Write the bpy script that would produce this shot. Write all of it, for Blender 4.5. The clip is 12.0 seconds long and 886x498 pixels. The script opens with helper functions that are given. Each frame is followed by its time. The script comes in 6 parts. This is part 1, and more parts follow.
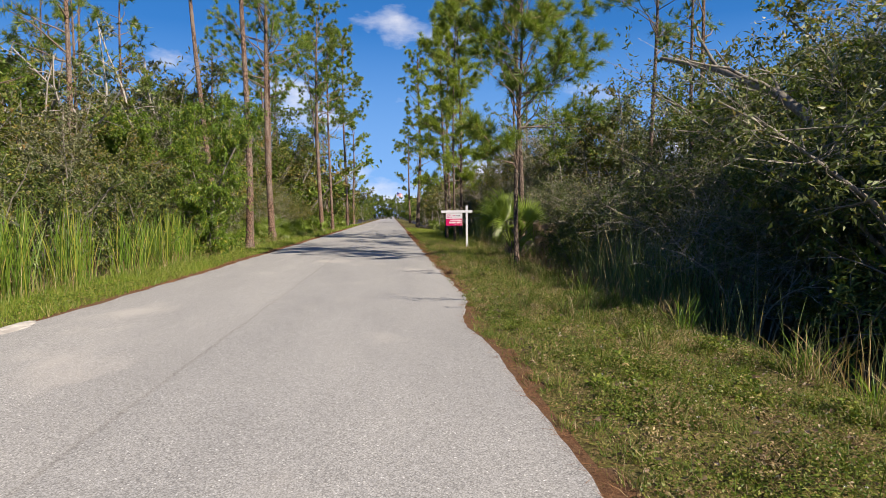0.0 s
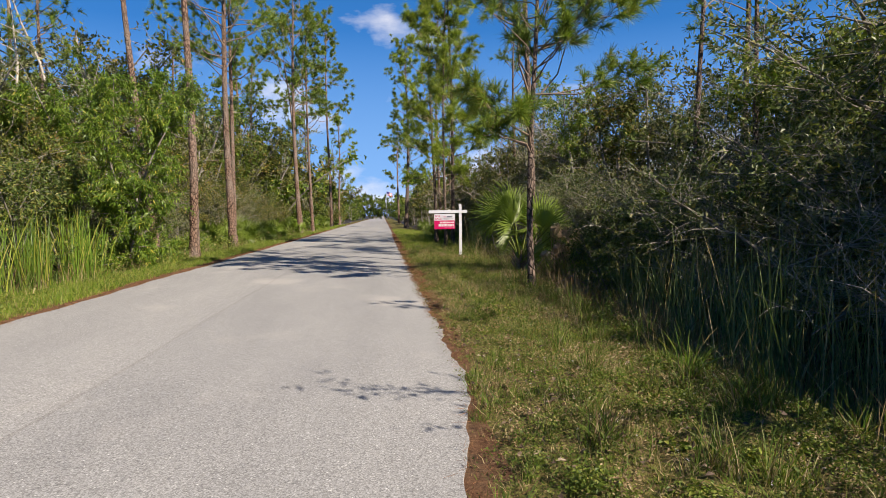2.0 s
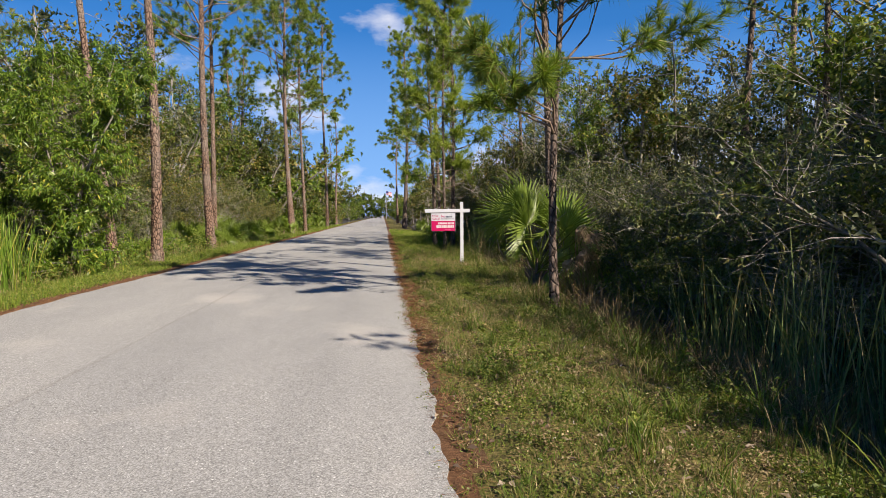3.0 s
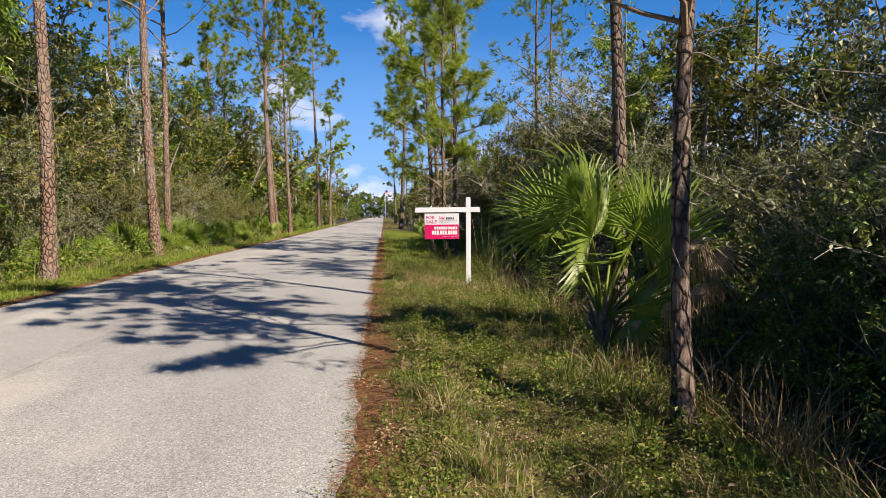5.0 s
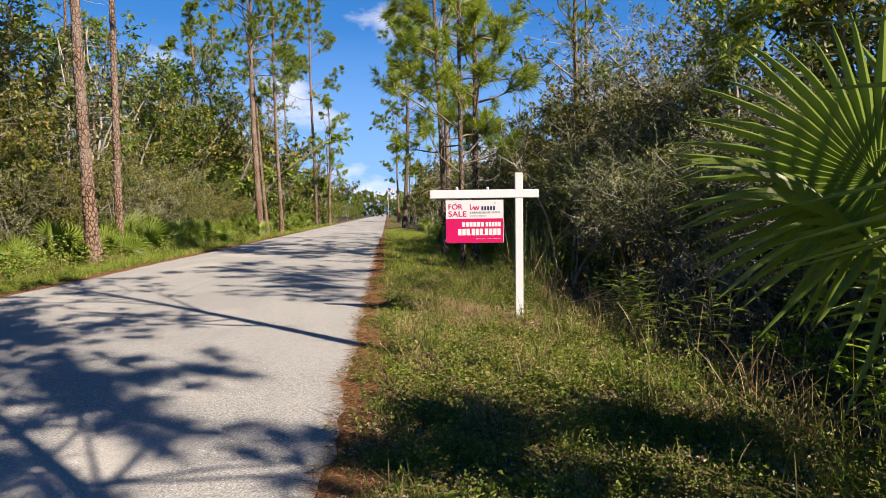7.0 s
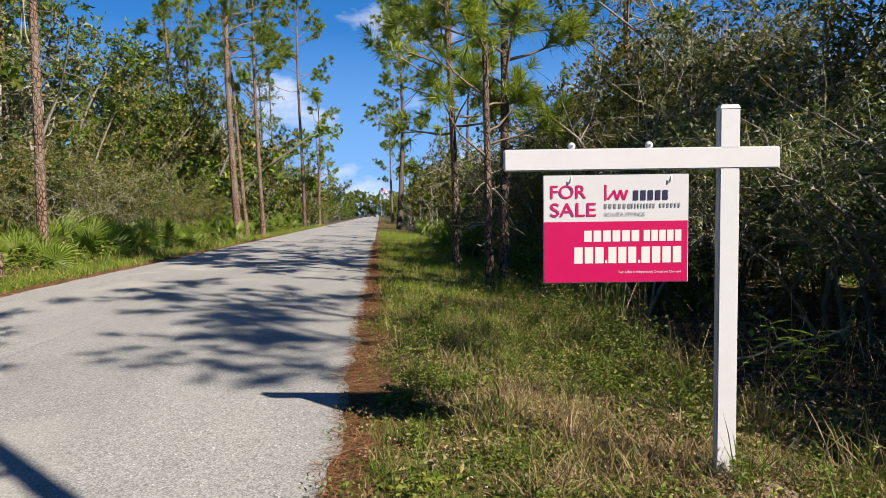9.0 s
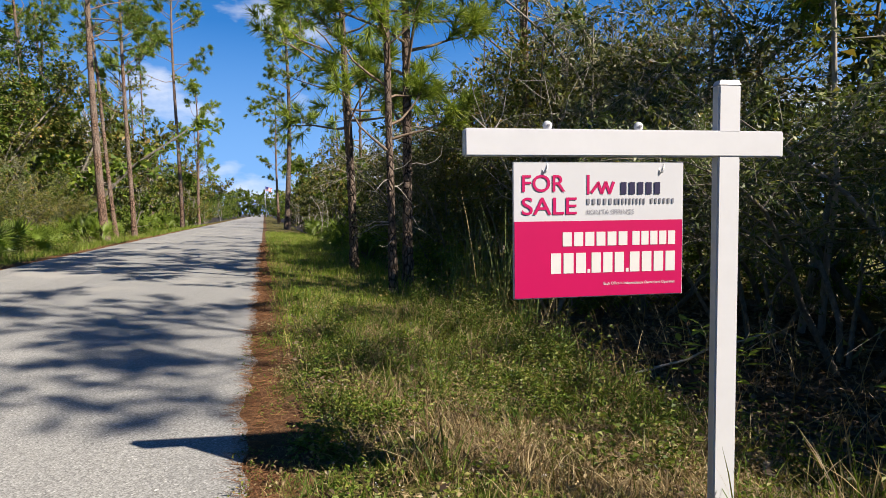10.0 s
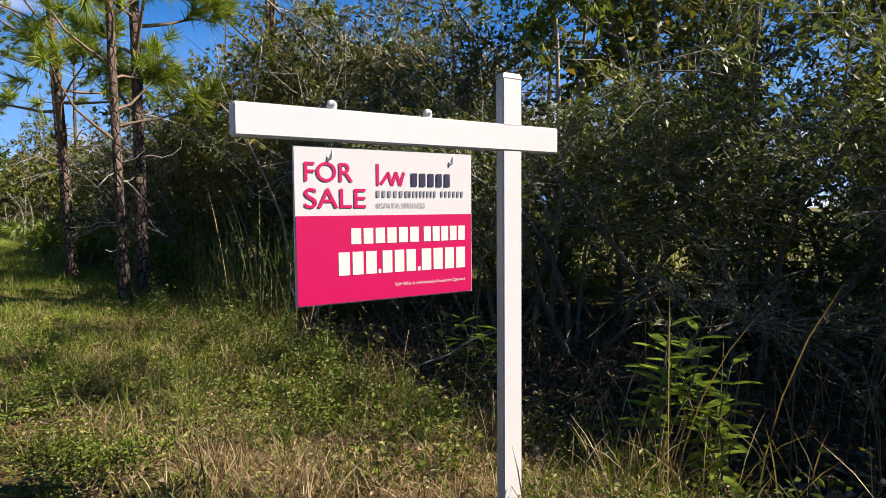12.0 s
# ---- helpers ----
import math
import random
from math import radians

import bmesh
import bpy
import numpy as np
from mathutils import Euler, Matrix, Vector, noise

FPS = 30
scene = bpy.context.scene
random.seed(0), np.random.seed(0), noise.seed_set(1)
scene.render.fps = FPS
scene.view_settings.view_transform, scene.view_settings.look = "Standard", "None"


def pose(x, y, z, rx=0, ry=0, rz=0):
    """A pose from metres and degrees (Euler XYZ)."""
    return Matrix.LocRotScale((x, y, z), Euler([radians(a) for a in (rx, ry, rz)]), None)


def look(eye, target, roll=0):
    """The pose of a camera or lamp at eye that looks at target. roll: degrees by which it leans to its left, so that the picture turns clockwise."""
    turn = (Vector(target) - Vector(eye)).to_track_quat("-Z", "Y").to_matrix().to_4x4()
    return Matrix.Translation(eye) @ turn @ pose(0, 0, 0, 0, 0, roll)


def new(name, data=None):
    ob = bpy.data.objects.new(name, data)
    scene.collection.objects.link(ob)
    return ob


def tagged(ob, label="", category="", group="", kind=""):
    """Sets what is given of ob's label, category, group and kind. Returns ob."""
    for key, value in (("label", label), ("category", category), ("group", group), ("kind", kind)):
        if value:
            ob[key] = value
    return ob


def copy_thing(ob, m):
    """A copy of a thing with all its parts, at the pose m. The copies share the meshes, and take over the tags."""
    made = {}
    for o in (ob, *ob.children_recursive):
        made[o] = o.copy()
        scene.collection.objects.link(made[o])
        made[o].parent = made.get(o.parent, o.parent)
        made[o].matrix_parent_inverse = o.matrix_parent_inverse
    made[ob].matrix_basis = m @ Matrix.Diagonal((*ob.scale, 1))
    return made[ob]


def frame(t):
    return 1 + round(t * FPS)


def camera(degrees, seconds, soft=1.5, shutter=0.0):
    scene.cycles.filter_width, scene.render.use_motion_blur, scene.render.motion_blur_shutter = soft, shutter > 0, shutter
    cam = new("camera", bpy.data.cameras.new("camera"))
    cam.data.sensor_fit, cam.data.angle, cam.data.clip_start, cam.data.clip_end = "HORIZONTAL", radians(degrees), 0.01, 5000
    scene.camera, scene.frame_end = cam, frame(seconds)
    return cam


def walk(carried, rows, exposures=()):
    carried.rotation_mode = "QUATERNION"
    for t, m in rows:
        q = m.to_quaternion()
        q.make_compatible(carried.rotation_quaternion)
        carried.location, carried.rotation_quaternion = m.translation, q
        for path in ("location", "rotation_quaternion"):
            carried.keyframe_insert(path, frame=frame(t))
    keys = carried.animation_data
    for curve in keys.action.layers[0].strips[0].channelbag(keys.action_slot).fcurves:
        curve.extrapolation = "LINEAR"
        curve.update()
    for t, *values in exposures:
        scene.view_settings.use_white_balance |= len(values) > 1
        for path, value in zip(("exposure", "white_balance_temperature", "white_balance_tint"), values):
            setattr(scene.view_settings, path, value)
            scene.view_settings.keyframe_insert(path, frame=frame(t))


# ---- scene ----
cam = camera(71.4, 12.0, 0.75)
PATH = [
    (0, (0.631, 1.376, 1.209), (0.794, 3.367, 1.099), -0.6),
    (0.5, (0.716, 2.392, 1.219), (0.891, 4.381, 1.109), -0.4),
    (1, (0.815, 3.416, 1.227), (1.005, 5.405, 1.116), -0.3),
    (1.5, (0.954, 4.568, 1.244), (1.145, 6.556, 1.131), -0.6),
    (2, (1.099, 5.811, 1.252), (1.29, 7.798, 1.14), -0.8),
    (2.5, (1.231, 7.089, 1.24), (1.423, 9.077, 1.128), -0.8),
    (3, (1.388, 8.362, 1.239), (1.579, 10.35, 1.127), -0.5),
    (3.5, (1.522, 9.605, 1.234), (1.715, 11.594, 1.123), -0.3),
    (5.5, (2.02, 14.247, 1.265), (2.208, 16.234, 1.151), -0.5),
    (6, (2.112, 15.345, 1.255), (2.302, 17.333, 1.142), -0.3),
    (6.5, (2.06, 16.447, 1.22), (2.246, 18.435, 1.108), -0.4),
    (7, (1.987, 17.546, 1.14), (2.165, 19.534, 1.022), -0.7),
    (8.8, (1.918, 21.23, 1.112), (2.107, 23.217, 0.996), -0.8),
    (9, (1.919, 21.506, 1.118), (2.121, 23.494, 1.001), -0.8),
    (9.5, (1.867, 21.94, 1.113), (2.19, 23.909, 0.993), -0.7),
    (10, (1.815, 22.156, 1.11), (2.369, 24.074, 0.988), -0.7),
    (10.5, (1.812, 22.288, 1.1), (2.665, 24.092, 0.975), -0.7),
    (11, (1.815, 22.394, 1.091), (2.94, 24.043, 0.968), -0.4),
    (11.5, (1.851, 22.462, 1.101), (3.11, 24.009, 0.974), -0.4),
    (12, (1.834, 22.446, 1.087), (3.095, 23.993, 0.96), -0.5),
]
walk(cam, [(t, look(eye, target, roll)) for t, eye, target, roll in PATH],
     exposures=[(0.0, 0.90, 7000, 14.0), (3.5, 0.95, 7000, 14.0), (6.5, 1.22, 7400, 16.0), (9.5, 0.96, 6800, 11.0), (12.0, 1.15, 7000, 15.0)])
# ---- world, sun, exposure ----
SUN_DIR = Vector((0.70, -0.72, 0.745)).normalized()          # towards the sun
ELEV = math.asin(SUN_DIR.z)
world = bpy.data.worlds.new("sky")
scene.world = world
world.use_nodes = True
wn, wl = world.node_tree.nodes, world.node_tree.links
wn.clear()
w_out = wn.new("ShaderNodeOutputWorld")
w_bg = wn.new("ShaderNodeBackground")
w_sky = wn.new("ShaderNodeTexSky")
w_sky.sky_type = "NISHITA"
w_sky.sun_disc = False
w_sky.sun_elevation = ELEV
w_sky.sun_rotation = math.atan2(SUN_DIR.x, SUN_DIR.y)
w_sky.air_density, w_sky.dust_density, w_sky.ozone_density = 1.0, 0.1, 2.5
w_hsv = wn.new("ShaderNodeHueSaturation")
w_hsv.inputs["Hue"].default_value = 0.512
w_hsv.inputs["Saturation"].default_value = 1.45
w_hsv.inputs["Value"].default_value = 0.95
wl.new(w_sky.outputs[0], w_hsv.inputs["Color"])
w_tc = wn.new("ShaderNodeTexCoord")
w_sep = wn.new("ShaderNodeSeparateXYZ")
wl.new(w_tc.outputs["Generated"], w_sep.inputs[0])


def wmath(op, a, b=None, clamp=False):
    n = wn.new("ShaderNodeMath")
    n.operation, n.use_clamp = op, clamp
    for i, v in enumerate((a, b)):
        if v is None:
            continue
        if isinstance(v, (int, float)):
            n.inputs[i].default_value = v
        else:
            wl.new(v, n.inputs[i])
    return n.outputs[0]


# clouds: noise over the sky dome, thicker towards the horizon, and one loose cumulus over the road
w_map = wn.new("ShaderNodeMapping")
w_map.inputs["Scale"].default_value = (1.0, 1.0, 2.2)
wl.new(w_tc.outputs["Generated"], w_map.inputs["Vector"])
w_noise = wn.new("ShaderNodeTexNoise")
w_noise.inputs["Scale"].default_value = 5.5
w_noise.inputs["Detail"].default_value = 9.0
w_noise.inputs["Roughness"].default_value = 0.55
wl.new(w_map.outputs[0], w_noise.inputs["Vector"])
low = wmath("SUBTRACT", 0.62, wmath("MULTIPLY", w_sep.outputs["Z"], 2.1))      # 0.62 at horizon, falls with height
low = wmath("MULTIPLY", wmath("MAXIMUM", low, 0.0), 0.56)
w_dot = wn.new("ShaderNodeVectorMath")
w_dot.operation = "DISTANCE"
wl.new(w_tc.outputs["Generated"], w_dot.inputs[0])
w_dot.inputs[1].default_value = (0.012, 0.952, 0.300)
one = wmath("MAXIMUM", wmath("SUBTRACT", 0.33, wmath("MULTIPLY", w_dot.outputs["Value"], 2.5)), 0.0)
dens = wmath("ADD", wmath("ADD", w_noise.outputs["Fac"], low), one)
mask = wmath("MULTIPLY", wmath("SUBTRACT", dens, 0.70), 5.0, True)
w_mid = wn.new("ShaderNodeMix")                      # clear azure over the lower sky, deeper towards the zenith
w_mid.data_type = "RGBA"
wl.new(wmath("SUBTRACT", 1.05, wmath("MULTIPLY", w_sep.outputs["Z"], 1.7), True), w_mid.inputs["Factor"])
wl.new(w_hsv.outputs[0], w_mid.inputs["A"])
w_mid.inputs["B"].default_value = (0.36, 2.8, 8.6, 1)
w_hor = wn.new("ShaderNodeMix")                      # paler blue towards the horizon
w_hor.data_type = "RGBA"
wl.new(wmath("SUBTRACT", 0.95, wmath("MULTIPLY", w_sep.outputs["Z"], 3.4), True), w_hor.inputs["Factor"])
wl.new(w_mid.outputs["Result"], w_hor.inputs["A"])
w_hor.inputs["B"].default_value = (3.0, 6.2, 11.6, 1)
w_mix = wn.new("ShaderNodeMix")
w_mix.data_type = "RGBA"
wl.new(wmath("MULTIPLY", mask, 0.85), w_mix.inputs["Factor"])
wl.new(w_hor.outputs["Result"], w_mix.inputs["A"])
w_mix.inputs["B"].default_value = (10.5, 10.9, 11.8, 1)
wl.new(w_mix.outputs["Result"], w_bg.inputs["Color"])
w_bg.inputs["Strength"].default_value = 0.05
wl.new(w_bg.outputs[0], w_out.inputs[0])

sun_data = bpy.data.lights.new("sun", "SUN")
sun_data.energy, sun_data.angle, sun_data.color = 5.0, radians(0.5), (1.0, 0.92, 0.79)
sun = new("sun", sun_data)
sun.matrix_world = look(SUN_DIR * 100, (0, 0, 0))

# ---- small helpers ----
RNG = np.random.default_rng(7)


def mesh_np(name, V, F, smooth=False):
    """A mesh from arrays of places and of faces with equal numbers of corners."""
    V, F = np.asarray(V, dtype=np.float32), np.asarray(F, dtype=np.int32)
    me = bpy.data.meshes.new(name)
    me.vertices.add(len(V))
    me.vertices.foreach_set("co", V.ravel())
    me.loops.add(F.size)
    me.loops.foreach_set("vertex_index", F.ravel())
    me.polygons.add(len(F))
    me.polygons.foreach_set("loop_start", np.arange(0, F.size, F.shape[1], dtype=np.int32))
    me.polygons.foreach_set("use_smooth", np.full(len(F), smooth, dtype=bool))
    me.update(calc_edges=True)
    return me


def piece(name, me, mat, parent=None, label="", m=None, kind=""):
    """One mesh object, under its thing if it has one."""
    if mat and not me.materials:
        me.materials.append(mat)
    ob = new(name, me)
    if parent:
        ob.parent = parent
    if m is not None:
        ob.matrix_basis = m
    return tagged(ob, label, kind=kind)


def part(name, bm, mat, parent=None, label="", m=None, smooth=False):
    me = bpy.data.meshes.new(name)
    if smooth:
        for f in bm.faces:
            f.smooth = True
    bm.to_mesh(me)
    bm.free()
    return piece(name, me, mat, parent, label, m)


def empty(name, m):
    ob = new(name)
    ob.empty_display_size = 0.2
    ob.matrix_basis = m
    return ob


def bm_box(sx, sy, sz, at=(0, 0, 0), bevel=0.0):
    bm = bmesh.new()
    bmesh.ops.create_cube(bm, size=1, matrix=Matrix.Translation(at) @ Matrix.Diagonal((sx, sy, sz, 1)))
    if bevel:
        bmesh.ops.bevel(bm, geom=bm.edges[:], offset=bevel, segments=2, affect="EDGES")
    return bm


def unit(v):
    return v / np.maximum(np.linalg.norm(v, axis=-1, keepdims=True), 1e-9)


def tubes(paths, sides=6):
    """Places and quads of tapered tubes; a path is (points, radii)."""
    Vs, Fs, off = [], [], 0
    ang = np.arange(sides) * 2 * np.pi / sides
    ca, sa = np.cos(ang), np.sin(ang)
    for pts, rad in paths:
        pts, rad = np.asarray(pts, float), np.asarray(rad, float)
        n = len(pts)
        tan = unit(np.gradient(pts, axis=0))
        ref = np.array([1.0, 0.2, 0.1]) if abs(tan[0, 2]) > 0.6 else np.array([0.1, 0.15, 1.0])
        u = unit(np.cross(tan, ref))
        w = np.cross(tan, u)
        ring = pts[:, None, :] + rad[:, None, None] * (ca[None, :, None] * u[:, None, :] + sa[None, :, None] * w[:, None, :])
        Vs.append(ring.reshape(-1, 3))
        i = np.arange(n - 1)[:, None] * sides + np.arange(sides)[None, :]
        j = np.arange(n - 1)[:, None] * sides + (np.arange(sides)[None, :] + 1) % sides
        Fs.append(np.stack([i, j, j + sides, i + sides], -1).reshape(-1, 4) + off)
        off += n * sides
    return np.concatenate(Vs), np.concatenate(Fs)


def leaves(P, D, length, width, rng, fold=0.25, droop=0.0, simple=False):
    """Folded pointed leaves at P along D: four places and two triangles each, or one triangle."""
    n = len(P)
    D = unit(D + np.array([0, 0, -droop]))
    side = unit(np.cross(D, rng.normal(size=(n, 3)) * 0.6 + np.array([0, 0, 1.0])))
    nrm = np.cross(side, D)
    L = (length * rng.uniform(0.65, 1.25, n))[:, None]
    W = (width * rng.uniform(0.7, 1.2, n))[:, None]
    if simple:
        V = np.stack([P + side * W * 0.3, P + D * L * 0.35 - side * W * 0.75, P + D * L], 1).reshape(-1, 3)
        return V, np.arange(n * 3).reshape(-1, 3)
    mid = P + D * L * 0.45 + nrm * W * fold
    V = np.stack([P, mid - side * W * 0.5, P + D * L - np.array([0, 0, 1.0]) * L * 0.12, mid + side * W * 0.5], 1).reshape(-1, 3)
    i = np.arange(n)[:, None] * 4
    F = np.concatenate([i + np.array([[0, 1, 2]]), i + np.array([[0, 2, 3]])], 0)
    return V, F


def blades(P, H, W, lean, rng, bend=0.5, parts=1):
    """Grass blades at P: a base pair of places, then pairs and a tip; parts - 1 rows of quads cut into triangles."""
    n = len(P)
    a = rng.uniform(0, 2 * np.pi, n)
    d = np.stack([np.cos(a), np.sin(a), np.zeros(n)], 1)
    b = rng.uniform(0, 2 * np.pi, n)
    s = np.stack([np.cos(b), np.sin(b), np.zeros(n)], 1)
    ln = (lean * rng.uniform(0.1, 1.0, n))[:, None]
    H, W = H[:, None], W[:, None]
    rows = []
    for k in range(parts):
        f = k / parts
        c = P + np.array([0, 0, 1.0]) * H * (f - bend * ln * f * f * 0.6) + d * H * ln * (0.35 * f + 0.65 * f * f)
        w = W * (1 - 0.35 * f) * 0.5
        rows += [c - s * w, c + s * w]
    rows.append(P + np.array([0, 0, 1.0]) * H * (1 - bend * ln * 0.6) + d * H * ln)
    V = np.stack(rows, 1).reshape(-1, 3)
    m = 2 * parts + 1
    i = np.arange(n)[:, None] * m
    F = []
    for k in range(parts - 1):
        F += [i + np.array([[2 * k, 2 * k + 1, 2 * k + 3]]), i + np.array([[2 * k, 2 * k + 3, 2 * k + 2]])]
    F.append(i + np.array([[2 * parts - 2, 2 * parts - 1, 2 * parts]]))
    return V, np.concatenate(F, 0)


# ---- materials ----
def material(name, rough=0.7, spec=0.3):
    m = bpy.data.materials.new(name)
    m.use_nodes = True
    nt = m.node_tree
    bsdf = nt.nodes["Principled BSDF"]
    bsdf.inputs["Roughness"].default_value = rough
    bsdf.inputs["Specular IOR Level"].default_value = spec
    return m, nt, bsdf


def node(nt, kind, **props):
    n = nt.nodes.new(kind)
    for k, v in props.items():
        n.inputs[k.replace("_", " ")].default_value = v
    return n


def ramp(nt, fac, stops):
    r = nt.nodes.new("ShaderNodeValToRGB")
    e = r.color_ramp.elements
    while len(e) < len(stops):
        e.new(0.5)
    for k, (p, c) in enumerate(stops):
        e[k].position, e[k].color = p, (*c, 1)
    nt.links.new(fac, r.inputs[0])
    return r.outputs["Color"]


def mixc(nt, fac, a, b, mode="MIX"):
    n = nt.nodes.new("ShaderNodeMix")
    n.data_type, n.blend_type = "RGBA", mode
    for key, v in (("Factor", fac), ("A", a), ("B", b)):
        if isinstance(v, (int, float)):
            n.inputs[key].default_value = v
        elif isinstance(v, tuple):
            n.inputs[key].default_value = (*v, 1)
        else:
            nt.links.new(v, n.inputs[key])
    return n.outputs["Result"]


def coords(nt, scale=(1, 1, 1), where="Object"):
    tc = nt.nodes.new("ShaderNodeTexCoord")
    mp = nt.nodes.new("ShaderNodeMapping")
    mp.inputs["Scale"].default_value = scale
    nt.links.new(tc.outputs[where], mp.inputs["Vector"])
    return mp.outputs[0]


def noise_tex(nt, vec, scale, detail=4, rough=0.55):
    n = node(nt, "ShaderNodeTexNoise", Scale=scale, Detail=detail, Roughness=rough)
    nt.links.new(vec, n.inputs["Vector"])
    return n.outputs["Fac"]


def bump(nt, bsdf, height, strength, distance):
    b = node(nt, "ShaderNodeBump", Strength=strength, Distance=distance)
    nt.links.new(height, b.inputs["Height"])
    nt.links.new(b.outputs[0], bsdf.inputs["Normal"])


def leaf_material(name, stops, rough=0.5, through_share=0.35, spec=0.4, patch=0.0):
    """Leaves: colour by leaf, paler light through the blade."""
    m, nt, bsdf = material(name, rough, spec)
    geo = nt.nodes.new("ShaderNodeNewGeometry")
    fac = geo.outputs["Random Per Island"]
    if patch:
        n = mixc(nt, 0.5, noise_tex(nt, coords(nt), 0.9, 3), noise_tex(nt, coords(nt), 7.0, 2))
        mm = nt.nodes.new("ShaderNodeMath")
        mm.operation = "MULTIPLY_ADD"
        nt.links.new(n, mm.inputs[0])
        mm.inputs[1].default_value = patch
        mm.inputs[2].default_value = -patch * 0.5
        ad = nt.nodes.new("ShaderNodeMath")
        ad.operation, ad.use_clamp = "ADD", True
        nt.links.new(mm.outputs[0], ad.inputs[0])
        nt.links.new(fac, ad.inputs[1])
        fac = ad.outputs[0]
    col = ramp(nt, fac, stops)
    obi = nt.nodes.new("ShaderNodeObjectInfo")
    hsv = nt.nodes.new("ShaderNodeHueSaturation")
    mr = node(nt, "ShaderNodeMapRange", To_Min=0.8, To_Max=1.2)
    nt.links.new(obi.outputs["Random"], mr.inputs["Value"])
    nt.links.new(mr.outputs[0], hsv.inputs["Value"])
    nt.links.new(col, hsv.inputs["Color"])
    nt.links.new(hsv.outputs[0], bsdf.inputs["Base Color"])
    tr = nt.nodes.new("ShaderNodeBsdfTranslucent")
    tcol = mixc(nt, 1.0, hsv.outputs[0], (1.25, 1.3, 0.6), "MULTIPLY")
    nt.links.new(tcol, tr.inputs["Color"])
    mx = nt.nodes.new("ShaderNodeMixShader")
    mx.inputs[0].default_value = through_share
    nt.links.new(bsdf.outputs[0], mx.inputs[1])
    nt.links.new(tr.outputs[0], mx.inputs[2])
    nt.links.new(mx.outputs[0], nt.nodes["Material Output"].inputs["Surface"])
    return m


def wood_material(name, dark, light, scale=(9, 9, 2.2), rough=0.9, strength=0.8, plates=True, tint=None):
    m, nt, bsdf = material(name, rough, 0.15)
    vec = coords(nt, scale)
    big = noise_tex(nt, coords(nt, (1, 1, 0.5)), 1.6, 3)
    fine = noise_tex(nt, vec, 3.0, 6, 0.65)
    if plates:
        vo = node(nt, "ShaderNodeTexVoronoi", Scale=1.0)
        vo.feature = "DISTANCE_TO_EDGE"
        nt.links.new(vec, vo.inputs["Vector"])
        crack = ramp(nt, vo.outputs["Distance"], [(0.0, (0, 0, 0)), (0.16, (1, 1, 1))])
        col = mixc(nt, crack, tuple(c * 0.28 for c in dark), mixc(nt, fine, dark, light))
        mm = mixc(nt, 0.5, crack, fine)
    else:
        col = mixc(nt, ramp(nt, fine, [(0.3, (0, 0, 0)), (0.7, (1, 1, 1))]), dark, light)
        mm = fine
    if tint:
        col = mixc(nt, ramp(nt, big, [(0.45, (0, 0, 0)), (0.62, (1, 1, 1))]), col, tint)
    nt.links.new(col, bsdf.inputs["Base Color"])
    bump(nt, bsdf, mm, strength, 0.045)
    return m


M = {}
M["pine_bark"] = wood_material("pine_bark", (0.085, 0.05, 0.037), (0.36, 0.24, 0.18), (13, 13, 6.5), tint=(0.20, 0.155, 0.13), strength=1.0)
M["pine_bark_grey"] = wood_material("pine_bark_grey", (0.05, 0.036, 0.03), (0.30, 0.23, 0.19), (15, 15, 7.5), tint=(0.14, 0.105, 0.088), strength=1.0)
M["stem"] = wood_material("stem_bark", (0.10, 0.085, 0.07), (0.26, 0.24, 0.21), (6, 6, 3), plates=False, strength=0.5)
M["pale_wood"] = wood_material("pale_dead_wood", (0.21, 0.19, 0.165), (0.44, 0.40, 0.36), (6, 6, 2), plates=False, strength=0.4)
M["limb"] = wood_material("limb_bark", (0.12, 0.085, 0.065), (0.28, 0.21, 0.16), (10, 10, 4), plates=False, strength=0.5)
M["needles"] = leaf_material("pine_needles", [(0.0, (0.06, 0.11, 0.016)), (0.5, (0.13, 0.20, 0.026)), (0.92, (0.22, 0.275, 0.045)), (1.0, (0.30, 0.20, 0.06))], 0.45, 0.34, 0.4, 0.9)
M["needles_bright"] = leaf_material("bright_pine_needles", [(0.0, (0.10, 0.155, 0.02)), (0.6, (0.21, 0.285, 0.036)), (1.0, (0.34, 0.37, 0.07))], 0.45, 0.40, 0.4, 0.8)
M["leaf_bay"] = leaf_material("bay_leaf", [(0.0, (0.045, 0.07, 0.02)), (0.6, (0.105, 0.14, 0.04)), (0.93, (0.21, 0.23, 0.08)), (1.0, (0.32, 0.26, 0.08))], 0.46, 0.28, 0.4, 0.9)
M["leaf_wood"] = leaf_material("woodland_leaf", [(0.0, (0.055, 0.10, 0.016)), (0.6, (0.125, 0.185, 0.028)), (0.93, (0.21, 0.255, 0.045)), (1.0, (0.30, 0.24, 0.07))], 0.5, 0.34, 0.3, 0.9)
M["leaf_dark"] = leaf_material("dark_glossy_leaf", [(0.0, (0.038, 0.068, 0.015)), (0.6, (0.085, 0.125, 0.027)), (0.9, (0.19, 0.21, 0.055)), (1.0, (0.30, 0.25, 0.06))], 0.42, 0.22, 0.3, 0.9)
M["leaf_green"] = leaf_material("fresh_green_leaf", [(0.0, (0.065, 0.125, 0.014)), (0.6, (0.135, 0.225, 0.026)), (0.94, (0.23, 0.31, 0.04)), (1.0, (0.42, 0.38, 0.07))], 0.38, 0.36, 0.4, 0.7)
